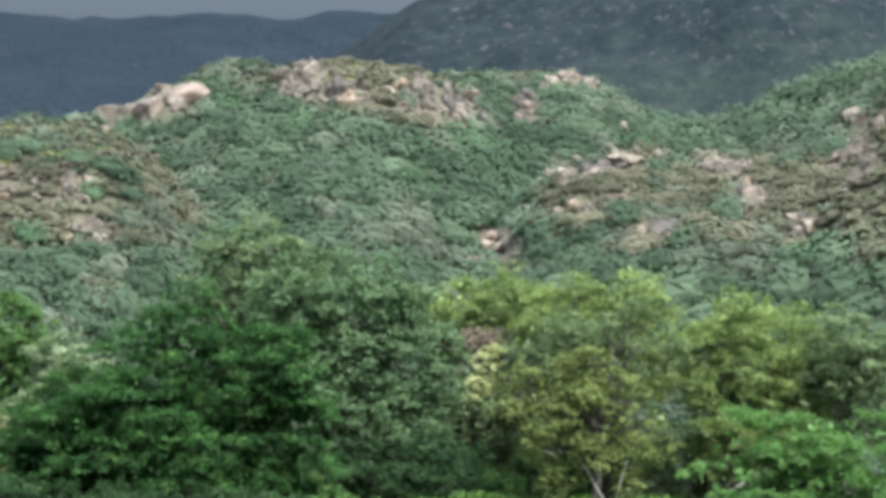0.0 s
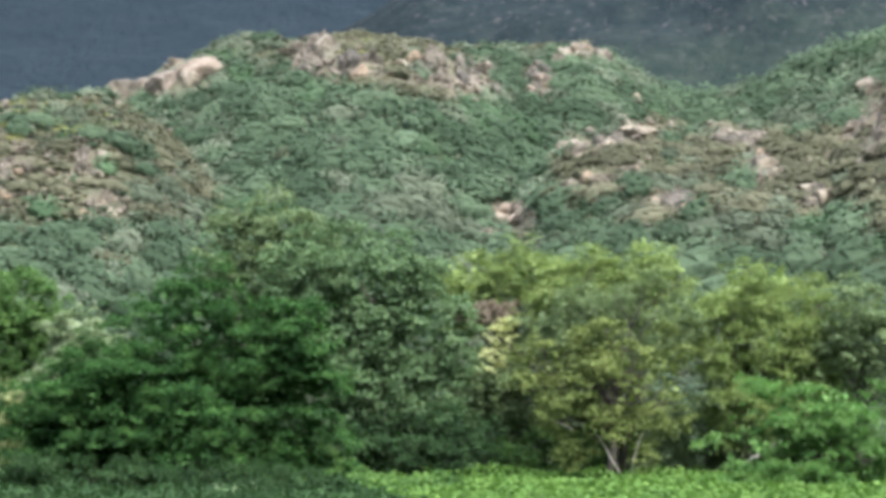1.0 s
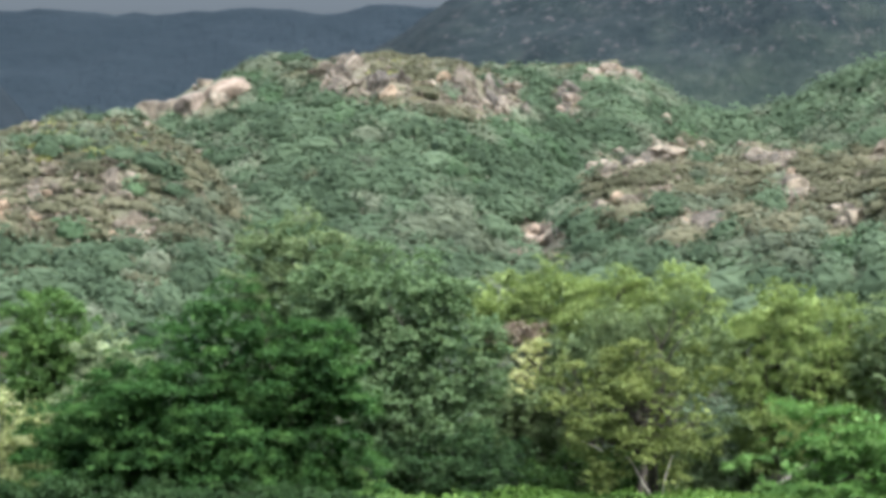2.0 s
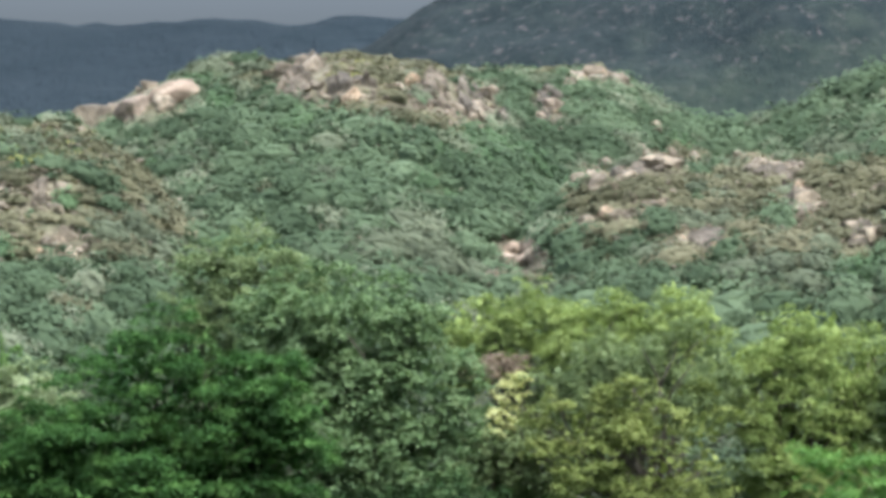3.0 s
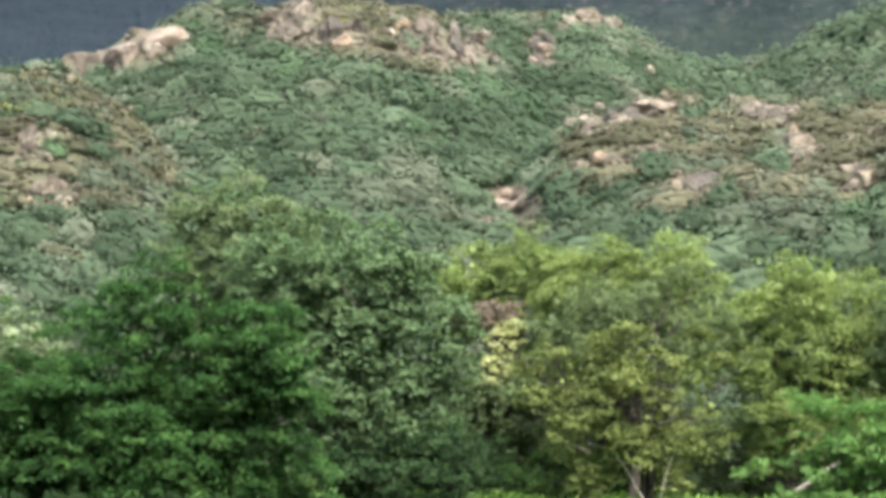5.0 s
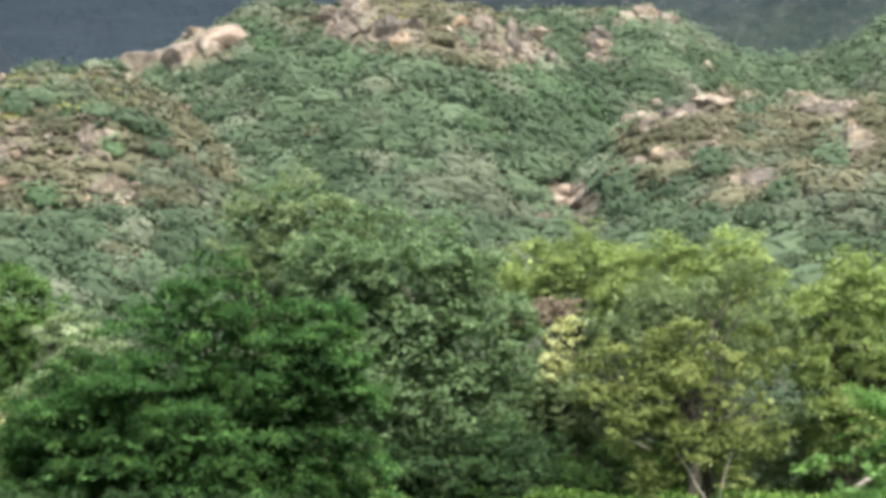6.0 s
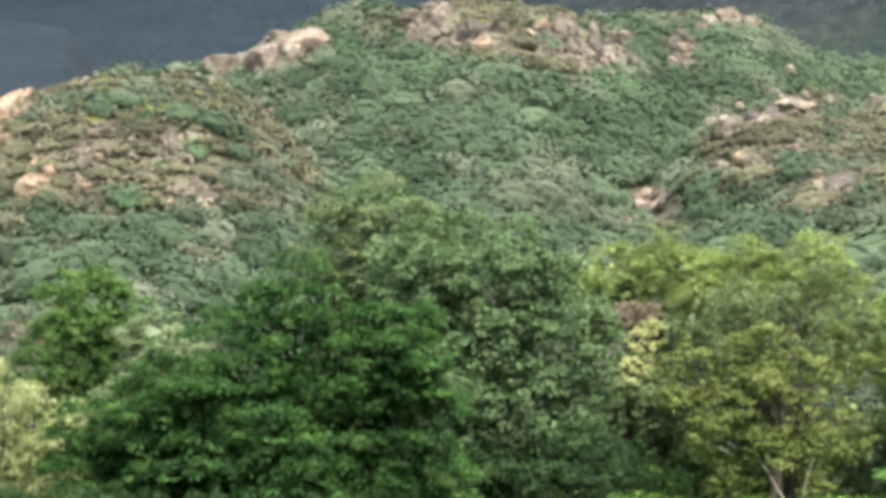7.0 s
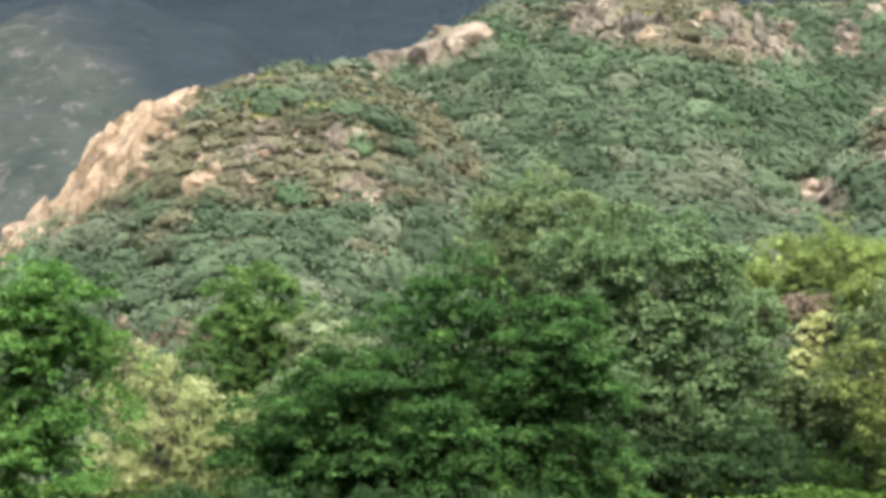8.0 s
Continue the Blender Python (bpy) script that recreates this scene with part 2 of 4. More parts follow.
# stony places: bearing, slope, and their half sizes
STONY = [(240, 140, 110, 40), (560, 105, 100, 45), (680, 130, 60, 40), (820, 150, 75, 50), (965, 150, 45, 40), (1060, 92, 50, 14), (1060, 265, 60, 25), (1180, 245, 70, 30),
         (1130, 330, 60, 30), (1240, 385, 90, 35), (1420, 320, 55, 35), (1350, 250, 70, 22), (1530, 370, 45, 45), (925, 410, 60, 55),
         (-60, 290, 60, 40), (-90, 370, 70, 40), (60, 300, 60, 40), (90, 400, 70, 35), (-390, 360, 110, 70), (-270, 290, 60, 45), (1640, 220, 60, 80)]


def bare(u, v):
    out = np.zeros_like(u)
    for c in STONY:
        out = np.maximum(out, blob(u, v, *c))
    return out


# solid outcrops: bearing, slope, half sizes, lean of their slabs, warm stone, how far they stand out
OUTCROPS = [(-545, 515, 66, 46, -38, True, 0.75), (-500, 475, 80, 54, -38, True, 0.85), (-440, 428, 82, 58, -38, True, 0.85), (-386, 376, 78, 58, -40, True, 0.85), (-336, 330, 70, 50, -36, True, 0.75),
            (-290, 284, 54, 36, -34, True, 0.6), (-244, 248, 44, 22, -30, True, 0.35), (510, 98, 62, 44, 10, False, 0.42), (615, 120, 56, 30, 60, False, 0.42), (765, 132, 68, 52, 36, False, 0.42),
            (858, 152, 50, 36, 38, False, 0.3), (958, 148, 36, 34, 40, False, 0.35), (1060, 58, 52, 16, 5, False, 0.3), (1118, 266, 40, 14, -12, False, 0.22),
            (1380, 258, 50, 12, 4, False, 0.2), (1421, 314, 32, 20, -30, False, 0.3), (1245, 385, 44, 16, 8, False, 0.22), (1535, 374, 34, 34, 0, False, 0.35), (-60, 292, 30, 16, -20, False, 0.22),
            (-90, 366, 34, 16, 10, False, 0.22), (66, 302, 28, 16, 30, False, 0.22), (-178, 376, 36, 32, 0, True, 0.5), (1640, 226, 40, 60, -46, False, 0.3),
            ]


def rocky(u, v):
    out = np.zeros_like(u)
    for c in OUTCROPS:
        out = np.maximum(out, blob(u, v, *c[:4]))
    return out


def below_crest(u, v, ridge, soft=8.0):
    """1 where the slope of the given ridge faces the field, fading at its crest line."""
    g, h = LINES[ridge][:2]
    return np.clip((v - np.interp(u, g, h) + soft) / soft, 0, 1)


def knoll(u, v):
    return below_crest(u, v, 0) * np.clip((430 - u) / 140, 0, 1) * np.clip((540 - v) / 200, 0, 1)


def dry(u, v):
    right = below_crest(u, v, 3) * np.clip((u - 900) / 150, 0, 1) * np.clip((510 - v) / 200, 0, 1)
    spur = below_crest(u, v, 4) * np.clip((u - 1540) / 40, 0, 1) * np.clip((420 - v) / 100, 0, 1)
    out = np.maximum(np.maximum(0.92 * knoll(u, v), 0.72 * right), 0.8 * spur)
    for c in ((640, 100, 230, 70), (820, 150, 120, 60), (940, 150, 90, 60), (1010, 92, 80, 32), (880, 70, 90, 16), (922, 405, 55, 70), (955, 455, 70, 22)):
        out = np.maximum(out, blob(u, v, *c))
    return out


# ---- building ----


def part(name, mesh, material, parent=None, label=""):
    if isinstance(mesh, bmesh.types.BMesh):
        data = bpy.data.meshes.new(name)
        mesh.to_mesh(data)
        mesh.free()
        mesh = data
    if material and not mesh.materials:
        mesh.materials.append(material)
    ob = new(name, mesh)
    ob.parent = parent
    return tagged(ob, label)


def faces_mesh(name, corners, smooth=False):
    """A mesh of loose faces, from an array (faces, corners, 3)."""
    n, c = corners.shape[:2]
    me = bpy.data.meshes.new(name)
    me.vertices.add(n * c)
    me.vertices.foreach_set("co", corners.astype(np.float32).ravel())
    me.loops.add(n * c)
    me.loops.foreach_set("vertex_index", np.arange(n * c, dtype=np.int32))
    me.polygons.add(n)
    me.polygons.foreach_set("loop_start", np.arange(0, n * c, c, dtype=np.int32))
    me.polygons.foreach_set("loop_total", np.full(n, c, dtype=np.int32))
    me.update(calc_edges=True)
    return me


def sheet_mesh(name, x, y, z):
    """A mesh from grids of x, y, z."""
    r, c = x.shape
    me = bpy.data.meshes.new(name)
    me.vertices.add(r * c)
    me.vertices.foreach_set("co", np.stack([x, y, z], -1).astype(np.float32).ravel())
    i = np.arange(r * c).reshape(r, c)
    q = np.stack([i[:-1, :-1], i[:-1, 1:], i[1:, 1:], i[1:, :-1]], -1).reshape(-1, 4)
    me.loops.add(q.size)
    me.loops.foreach_set("vertex_index", q.astype(np.int32).ravel())
    me.polygons.add(len(q))
    me.polygons.foreach_set("loop_start", np.arange(0, q.size, 4, dtype=np.int32))
    me.polygons.foreach_set("loop_total", np.full(len(q), 4, dtype=np.int32))
    me.polygons.foreach_set("use_smooth", np.ones(len(q), dtype=bool))
    me.update(calc_edges=True)
    return me


def unit(a):
    return a / np.maximum(np.linalg.norm(a, axis=-1, keepdims=True), 1e-9)


def leaves(centres, out, length, width, rng, up=0.7, droop=0.2, lie=0.0, stray=1.0):
    """Small bent leaf blades round the given centres. out: the way each one leans; lie: how far they lie on the mass instead of standing out. Returns (n, 4, 3)."""
    n = len(centres)
    nrm = unit(np.array([0, 0, up]) + (0.5 + lie) * out + stray * rng.normal(0, 0.5 - 0.3 * lie, (n, 3)))
    a = unit((1 - lie) * out + stray * rng.normal(0, 0.55 + 0.45 * lie, (n, 3)) + np.array([0, 0, -droop]))
    a = unit(a - lie * nrm * (a * nrm).sum(1, keepdims=True))
    b = unit(np.cross(nrm, a))
    s = rng.uniform(0.6, 1.35, (n, 1))
    la, lb = a * s * length / 2, b * s * width / 2
    lift = np.cross(a, b) * s * length * 0.08
    return np.stack([centres - la, centres + lb + lift, centres + la, centres - lb + lift], 1)


def tube(bm, points, radii, sides=7):
    """A tapered limb through the given points."""
    rings = []
    for i, (p, r) in enumerate(zip(points, radii)):
        way = (points[min(i + 1, len(points) - 1)] - points[max(i - 1, 0)]).normalized()
        side = way.cross(Vector((0.3, 1, 0.1))).normalized()
        other = way.cross(side)
        rings.append([bm.verts.new(p + float(r) * (math.cos(6.2832 * k / sides) * side + math.sin(6.2832 * k / sides) * other)) for k in range(sides)])
    for a, b in zip(rings, rings[1:]):
        for k in range(sides):
            f = bm.faces.new((a[k], a[(k + 1) % sides], b[(k + 1) % sides], b[k]))
            f.smooth = True
    bm.faces.new(rings[-1])
    bm.faces.new(rings[0][::-1])


def limb(rng, a, b, bend=0.12, steps=6):
    a, b = Vector(a), Vector(b)
    size = (b - a).length * bend
    mid = [Vector(rng.normal(0, 1, 3).tolist()) * size for _ in range(2)]
    out = []
    for i in range(steps + 1):
        t = i / steps
        out.append(a.lerp(b, t) + mid[0] * math.sin(t * math.pi) * 0.6 + mid[1] * math.sin(t * 2 * math.pi) * 0.3)
    return out


def tree(name, u, d, lobes, leaf, label, seed, sprays=1.0, leaf_size=(0.115, 0.062), flat=0.4, spray=0.25, per=31, bough=0.6, stems=1, bark=None, lean=0.0, gaps=0.35, category="tree", limbs=True, fill=1.0, layer=0.0, frond=False):
    """A tree at bearing u and distance d. lobes: (bearing, slope, half width, half height, nearer) of the crown's masses."""
    rng = np.random.default_rng(seed)
    foot = spot(u, 0, d)
    foot.z = float(land(foot.x, foot.y)) - 0.05
    top = new(name)
    top.location = foot
    k = d / FOCAL
    boughs, tips = [], []
    for lu, lv, hw, hh, near in lobes:
        c = np.array(spot(lu, lv, d)) - np.array(foot) + np.array([0, -near, 0])
        r = np.array([hw * k, max(0.7 * hw * k, 0.5), hh * k])
        area = (r[0] * r[2] + r[0] * r[1] + r[1] * r[2]) * 4.2
        n = max(6, int(area * 1.5 * sprays / (bough / 0.6) ** 2))
        w = unit(rng.normal(0, 1, (n, 3)))
        # the shaded side towards the hill stays thinner
        w[:, 1] = np.where((w[:, 1] > 0.3) & (rng.random(n) < 0.6), -w[:, 1], w[:, 1])
        ragged = 1 + 0.5 * fbm(w[:, 0] * 2.3 + seed + w[:, 1], w[:, 2] * 2.3 + w[:, 1] * 1.7, 3)
        p = c + w * r * (rng.uniform(0.6, 1.0, n) ** 0.6 * ragged)[:, None]
        keep = fbm(p[:, 0] / 0.9 + seed, p[:, 2] / 0.7 + p[:, 1] / 0.9, 2) > -gaps
        p, w = p[keep], w[keep]
        if layer:
            p[:, 2] = np.round(p[:, 2] / layer + 0.35 * fbm(p[:, 0] / 2 + seed, p[:, 1] / 2, 2)) * layer + rng.normal(0, 0.06, len(p))
        p[:, 2] = np.maximum(p[:, 2], 0.2)
        boughs.append(np.concatenate([p, w], 1))
        tips.append((c, r))
    boughs = np.concatenate(boughs)
    # sprays along each bough, which spreads flat and hangs at its rim
    nb = len(boughs)
    m = (rng.integers(7, 14, nb) * (bough / 0.6) ** 2).astype(int)
    at = np.repeat(np.arange(nb), m)
    size = np.repeat(bough * rng.uniform(0.6, 1.4, nb), m)
    way = unit(rng.normal(0, 1, (len(at), 3)) * np.array([1, 1, flat]) + 0.5 * boughs[at, 3:])
    rad = rng.random(len(at)) ** 0.5 * size
    mid = boughs[at, :3] + way * rad[:, None]
    mid[:, 2] -= 0.3 * rad * rad / size * rng.uniform(0.5, 1.5, len(at))
    crown = np.concatenate([mid, unit(way + boughs[at, 3:])], 1)
    n = len(crown)
    m = rng.integers(int(per * 0.5), int(per * 1.4) + 1, n)
    at = np.repeat(np.arange(n), m)
    tot = len(at)
    way = unit(rng.normal(0, 1, (tot, 3)) * np.array([1, 1, 0.35]))
    rad = rng.random(tot) ** 0.5 * np.repeat(rng.uniform(0.6, 1.35, n), m) * spray
    pos = crown[at, :3] + way * rad[:, None]
    pos[:, 2] -= 0.35 * rad * rad / spray * (0.6 + 0.8 * rng.random(tot))
    pos[:, 2] = np.maximum(pos[:, 2], 0.05)
    out = unit(way + 0.4 * crown[at, 3:])
    if frond:
        # feathery leaves that lie along their spray and hang at its rim
        blades = leaves(pos, unit(way * np.array([1, 1, 0.3]) + 0.25 * crown[at, 3:]), leaf_size[0], leaf_size[1], rng, up=1.3, droop=0.15 + 0.9 * rad[:, None].mean() / spray * 0.5, lie=0.15, stray=0.5)
    else:
        blades = leaves(pos, out, leaf_size[0], leaf_size[1], rng, up=1.2, lie=0.5)
    # older, larger leaves deep in the crown
    inner = []
    for c, r in tips:
        q = int(34 * (r[0] * r[2] + r[0] * r[1]) * fill)
        w = unit(rng.normal(0, 1, (q, 3)))
        inner.append(np.concatenate([c + w * r * rng.uniform(0.35, 0.78, (q, 1)), w], 1))
    inner = np.concatenate(inner)
    inner[:, 2] = np.maximum(inner[:, 2], 0.1)
    blades = np.concatenate([blades, leaves(inner[:, :3], inner[:, 3:], 0.30, 0.20, rng, up=0.2)])
    me = faces_mesh("crown", blades)
    part("crown", me, LEAF[leaf], top)
    if limbs:
        reach = max(c[2] + 0.3 * r[2] for c, r in tips)
        bark = bark or BARK
        for _ in range(stems):
            base = Vector((rng.normal(0, 0.12) * (stems > 1), rng.normal(0, 0.1) * (stems > 1), 0))
            fork = Vector((lean * reach * 0.3 + rng.normal(0, 0.12 * reach) * (stems > 1), rng.normal(0, 0.1), reach * rng.uniform(0.28, 0.4)))
            thick = 0.024 * reach * (1.0 if stems == 1 else 0.7)
            bm = bmesh.new()
            tube(bm, limb(rng, base, fork, 0.08), [thick * (1.25 - 0.5 * i / 6) for i in range(7)])
            trunk = part("trunk", bm, bark, top)
            for c, r in tips:
                for _ in range(3):
                    e = Vector((c + unit(rng.normal(0, 1, 3)) * r * 0.75).tolist())
                    pts = limb(rng, fork, e, 0.14)
                    bm = bmesh.new()
                    tube(bm, pts, [thick * 0.55 * (1 - 0.85 * i / 6) for i in range(7)], 6)
                    for _ in range(3):
                        q = pts[int(rng.integers(2, 6))]
                        tube(bm, limb(rng, q, q + Vector((unit(rng.normal(0, 1, 3) + np.array([0, -0.2, 0.5])) * rng.uniform(0.4, 0.9)).tolist()), 0.15, 4), [thick * 0.2 * (1 - 0.18 * i) for i in range(5)], 5)
                    part("limb", bm, bark, trunk)
    tagged(top, label, category)
    return top


def rock_mesh(name, seed, material, sub=3, cuts=9):
    """A weathered boulder about one metre across, with split faces."""
    rng = np.random.default_rng(seed)
    bm = bmesh.new()
    bmesh.ops.create_icosphere(bm, subdivisions=sub, radius=0.5)
    planes = [(Vector(unit(rng.normal(0, 1, 3))), rng.uniform(0.2, 0.4)) for _ in range(cuts)]
    for v in bm.verts:
        p = v.co.copy()
        for nrm, off in planes:
            over = p.dot(nrm) - off
            if over > 0:
                p -= nrm * over * 0.92
        p *= 1 + 0.16 * noise.noise(p * 3 + Vector((seed, 0, 0))) + 0.11 * noise.noise(p * 8 + Vector((0, seed, 0)))
        v.co = p
    me = bpy.data.meshes.new(name)
    bm.to_mesh(me)
    bm.free()
    me.materials.append(material)
    return me


# ---- ground: one sheet from the field to the horizon ----
def axis(parts):
    return np.concatenate([np.arange(a, b, s) for a, b, s in parts])


gx = axis([(-3000, -600, 300), (-600, -140, 40), (-140, -48, 4), (-48, 38, 0.5), (38, 140, 4), (140, 600, 40), (600, 3001, 300)])
gy = axis([(-3000, -200, 350), (-200, 40, 20), (40, 84, 1.5), (84, 150, 0.5), (150, 190, 2.5), (190, 600, 40), (600, 3001, 300)])
GX, GY = np.meshgrid(gx, gy)
GZ = land(GX, GY)
ground = part("ground", sheet_mesh("ground", GX, GY, GZ), GROUND)
far_y = np.maximum(GY, 1.0)
gu, gv = MIDDLE + FOCAL * GX / far_y, LEVEL - (GZ - EYE) / far_y * FOCAL
mask = np.where((GY > 80) & (GY < 150), np.clip(0.38 * bare(gu, gv) + 0.34 * dry(gu, gv), 0, 1), 0.0)
ground.data.attributes.new("stony", "FLOAT", "POINT").data.foreach_set("value", mask.astype(np.float32).ravel())
tagged(ground, "brown soil and thin grass of field and hills", "ground", kind="structure")


# ---- mountains behind ----
def mountain(name, us, vs, far, foot, label, material, rough, seed, cols=240, rows=56, zone=None):
    g, h = smooth_line(us, vs)
    u = np.linspace(us[0], us[-1], cols)
    v = np.interp(u, g, h)
    t = np.concatenate([np.linspace(0, 1, rows), np.linspace(1.05, 1.6, 8)])
    U, T = np.meshgrid(u, t)
    D = foot + (far - foot) * T
    x = (U - MIDDLE) / FOCAL * D
    topz = (EYE + (LEVEL - np.interp(U, g, h)) / FOCAL * far)
    z = topz * np.where(T <= 1, 0.7 * T + 0.3 * np.sin(T * math.pi / 2), 1 - (T - 1) * 1.2)
    z = z + rough * np.minimum(T * 3, 1) * fbm(x / (rough * 5) + seed, D / (rough * 8) + seed, 5)
    ob = part(name, sheet_mesh(name, x, D, z - 1.0), material)
    if zone:
        ob.data.attributes.new("zone", "FLOAT", "POINT").data.foreach_set("value", np.clip(zone(U, T), 0, 1).astype(np.float32).ravel())
    return tagged(ob, label, "mountain", kind="structure")


# blue-grey distance haze is put into the mountains' base colours
HAZE_SLATE = ((0.0155, 0.0255, 0.033), (0.020, 0.031, 0.039))
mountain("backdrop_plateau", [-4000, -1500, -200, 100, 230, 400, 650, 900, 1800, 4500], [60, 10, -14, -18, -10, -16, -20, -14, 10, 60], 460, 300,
         "far flat-topped wooded ridge, coloured blue-grey for haze", mountain_material("haze_blue_forest", *HAZE_SLATE, (0.027, 0.038, 0.047), 2.0, 0.7), 1.6, 3)
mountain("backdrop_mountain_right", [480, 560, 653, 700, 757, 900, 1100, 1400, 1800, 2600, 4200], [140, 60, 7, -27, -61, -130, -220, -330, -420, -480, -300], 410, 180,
         "steep dark mountainside with scattered pale outcrops", mountain_material("hazed_forest_with_outcrops", (0.0115, 0.0195, 0.0215), (0.022, 0.031, 0.033), (0.072, 0.069, 0.070), 0.28, 0.56, ((0.018, 0.029, 0.024), (0.036, 0.050, 0.038))), 6.0, 11,
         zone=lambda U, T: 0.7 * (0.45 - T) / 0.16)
# here the zone blends the slope's colour into haze slate
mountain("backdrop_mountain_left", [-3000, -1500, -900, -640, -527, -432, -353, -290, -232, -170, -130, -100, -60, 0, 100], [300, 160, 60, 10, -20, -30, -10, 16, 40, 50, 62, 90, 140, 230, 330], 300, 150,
         "grey-green rocky slope whose colour fades into slate haze", mountain_material("hazed_scrub_with_outcrops", (0.028, 0.039, 0.036), (0.054, 0.065, 0.056), (0.108, 0.101, 0.096), 0.36, 0.545, ((0.018, 0.027, 0.033), (0.023, 0.033, 0.040))), 5.0, 23,
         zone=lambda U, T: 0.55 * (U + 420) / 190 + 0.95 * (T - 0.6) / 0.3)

# ---- trees at the foot of the hills ----
TREES = [
    ("tree", 215, 72.9, [(270, 635, 150, 100, 0.6), (150, 740, 112, 88, 0.7), (430, 685, 115, 88, 0.6), (495, 715, 62, 66, 0.9), (200, 830, 240, 130, 1.2), (-10, 840, 110, 110, 0.8), (470, 820, 105, 110, 0.8), (40, 950, 180, 80, 1.0), (330, 950, 190, 75, 1.2), (230, 880, 210, 100, 0.3)],
     "dark", "broad dark green acacia with a layered domed crown", 1, dict(sprays=1.3, stems=3, gaps=0.36, fill=2.0, bough=0.8, flat=0.22, layer=0.62, frond=True, leaf_size=(0.17, 0.042))),
    ("tree", 640, 79.9, [(600, 550, 150, 110, 0.5), (730, 650, 105, 140, 0.4), (570, 710, 150, 135, 0.6), (700, 770, 110, 80, 0.6), (500, 560, 80, 80, 0.3)],
     "grey", "grey-green broad-leaved tree with large light leaves", 2, dict(leaf_size=(0.13, 0.085), spray=0.26, per=24, flat=0.8, gaps=0.45, sprays=1.2, fill=1.6)),
    ("tree", 420, 85.7, [(455, 410, 55, 42, 0), (385, 430, 50, 45, 0.2), (335, 490, 50, 60, 0), (500, 470, 55, 60, 0), (430, 500, 70, 70, 0.3), (370, 570, 80, 70, 0), (500, 560, 80, 70, 0)],
     "light", "slender light green tree with a thin feathery crown", 3, dict(gaps=0.4)),
    ("tree", 880, 88.0, [(850, 525, 75, 42, 0), (950, 520, 80, 40, 0), (830, 590, 50, 55, 0), (1020, 540, 60, 45, 0), (930, 590, 70, 40, 0.2)],
     "yellow", "low yellow-green tree with a flat crown", 4, dict(frond=True, leaf_size=(0.15, 0.042), spray=0.32, per=36, flat=0.7, gaps=0.4)),
    ("tree", 1120, 85.7, [(1105, 510, 40, 50, 0), (1190, 500, 40, 55, 0), (1050, 560, 60, 55, 0), (1150, 560, 80, 60, 0), (1240, 540, 50, 45, 0)],
     "yellow", "yellow-green tree with several pointed tops", 5, dict(frond=True, leaf_size=(0.15, 0.042), spray=0.32, per=36, flat=0.7, gaps=0.4)),
    ("tree", 1130, 82.2, [(1040, 620, 75, 70, 0), (1130, 610, 70, 60, 0), (1220, 600, 60, 70, 0), (1180, 690, 90, 70, 0), (1060, 700, 80, 60, 0)],
     "light", "light grey-green tree with dark forked twigs", 12, dict(frond=True, leaf_size=(0.15, 0.042), spray=0.32, per=36, flat=0.7, gaps=0.3, fill=0.6)),
    ("tree", 1166, 76.4, [(1120, 770, 130, 100, 0.4), (1230, 740, 85, 110, 0.2), (1040, 730, 85, 85, 0.2), (1160, 670, 70, 70, 0), (1130, 870, 95, 65, 0.5), (955, 690, 40, 55, 0)],
     "olive", "olive-leaved tree with bare crooked limbs showing", 6, dict(gaps=0.14, sprays=0.8, stems=3, fill=0.5)),
    ("tree", 1400, 83.4, [(1460, 555, 60, 60, 0), (1390, 560, 45, 55, 0), (1340, 640, 75, 85, 0), (1470, 660, 95, 100, 0.3), (1400, 760, 100, 100, 0.3), (1480, 800, 80, 80, 0.2), (1285, 610, 50, 55, 0), (1545, 590, 50, 45, 0), (1545, 690, 70, 80, 0)],
     "yellow", "rounded yellow-green tree with a light top", 7, dict(frond=True, leaf_size=(0.15, 0.042), spray=0.32, per=36, flat=0.7, gaps=0.42, fill=1.4)),
    ("tree", 1620, 71.8, [(1600, 830, 110, 100, 0.3), (1520, 800, 95, 75, 0.5), (1430, 850, 85, 70, 0.5), (1500, 920, 110, 70, 0.6), (1400, 940, 60, 40, 0.5), (1700, 870, 110, 120, 0.2), (1640, 960, 130, 60, 0.6)],
     "lime", "fresh green feathery acacia at the field edge", 8, dict(gaps=0.1, stems=2, flat=0.25, layer=0.45, frond=True, leaf_size=(0.20, 0.034), fill=0.5)),
    ("tree", 1640, 82.2, [(1650, 620, 80, 90, 0), (1600, 700, 60, 60, 0), (1720, 680, 80, 110, 0)],
     "light", "grey-green tree at the foot of the slope", 9, dict(gaps=0.25)),
    ("tree", -80, 83.4, [(-80, 590, 80, 70, 0), (-110, 690, 80, 90, 0.2), (-30, 680, 60, 70, 0.2), (-90, 780, 90, 60, 0.2)],
     "mid", "small round mid-green tree with dense foliage", 10, dict(gaps=0.5, sprays=1.6, fill=2.0)),
    ("tree", -500, 72.9, [(-455, 600, 115, 90, 0.3), (-560, 700, 160, 160, 0.4), (-415, 750, 100, 120, 0.5), (-470, 900, 150, 120, 0.8)],
     "bright", "bright green leafy tree with dark hollows", 11, dict(gaps=0.2, stems=2, bough=0.7, flat=0.28, layer=0.6, frond=True, leaf_size=(0.20, 0.045))),
]
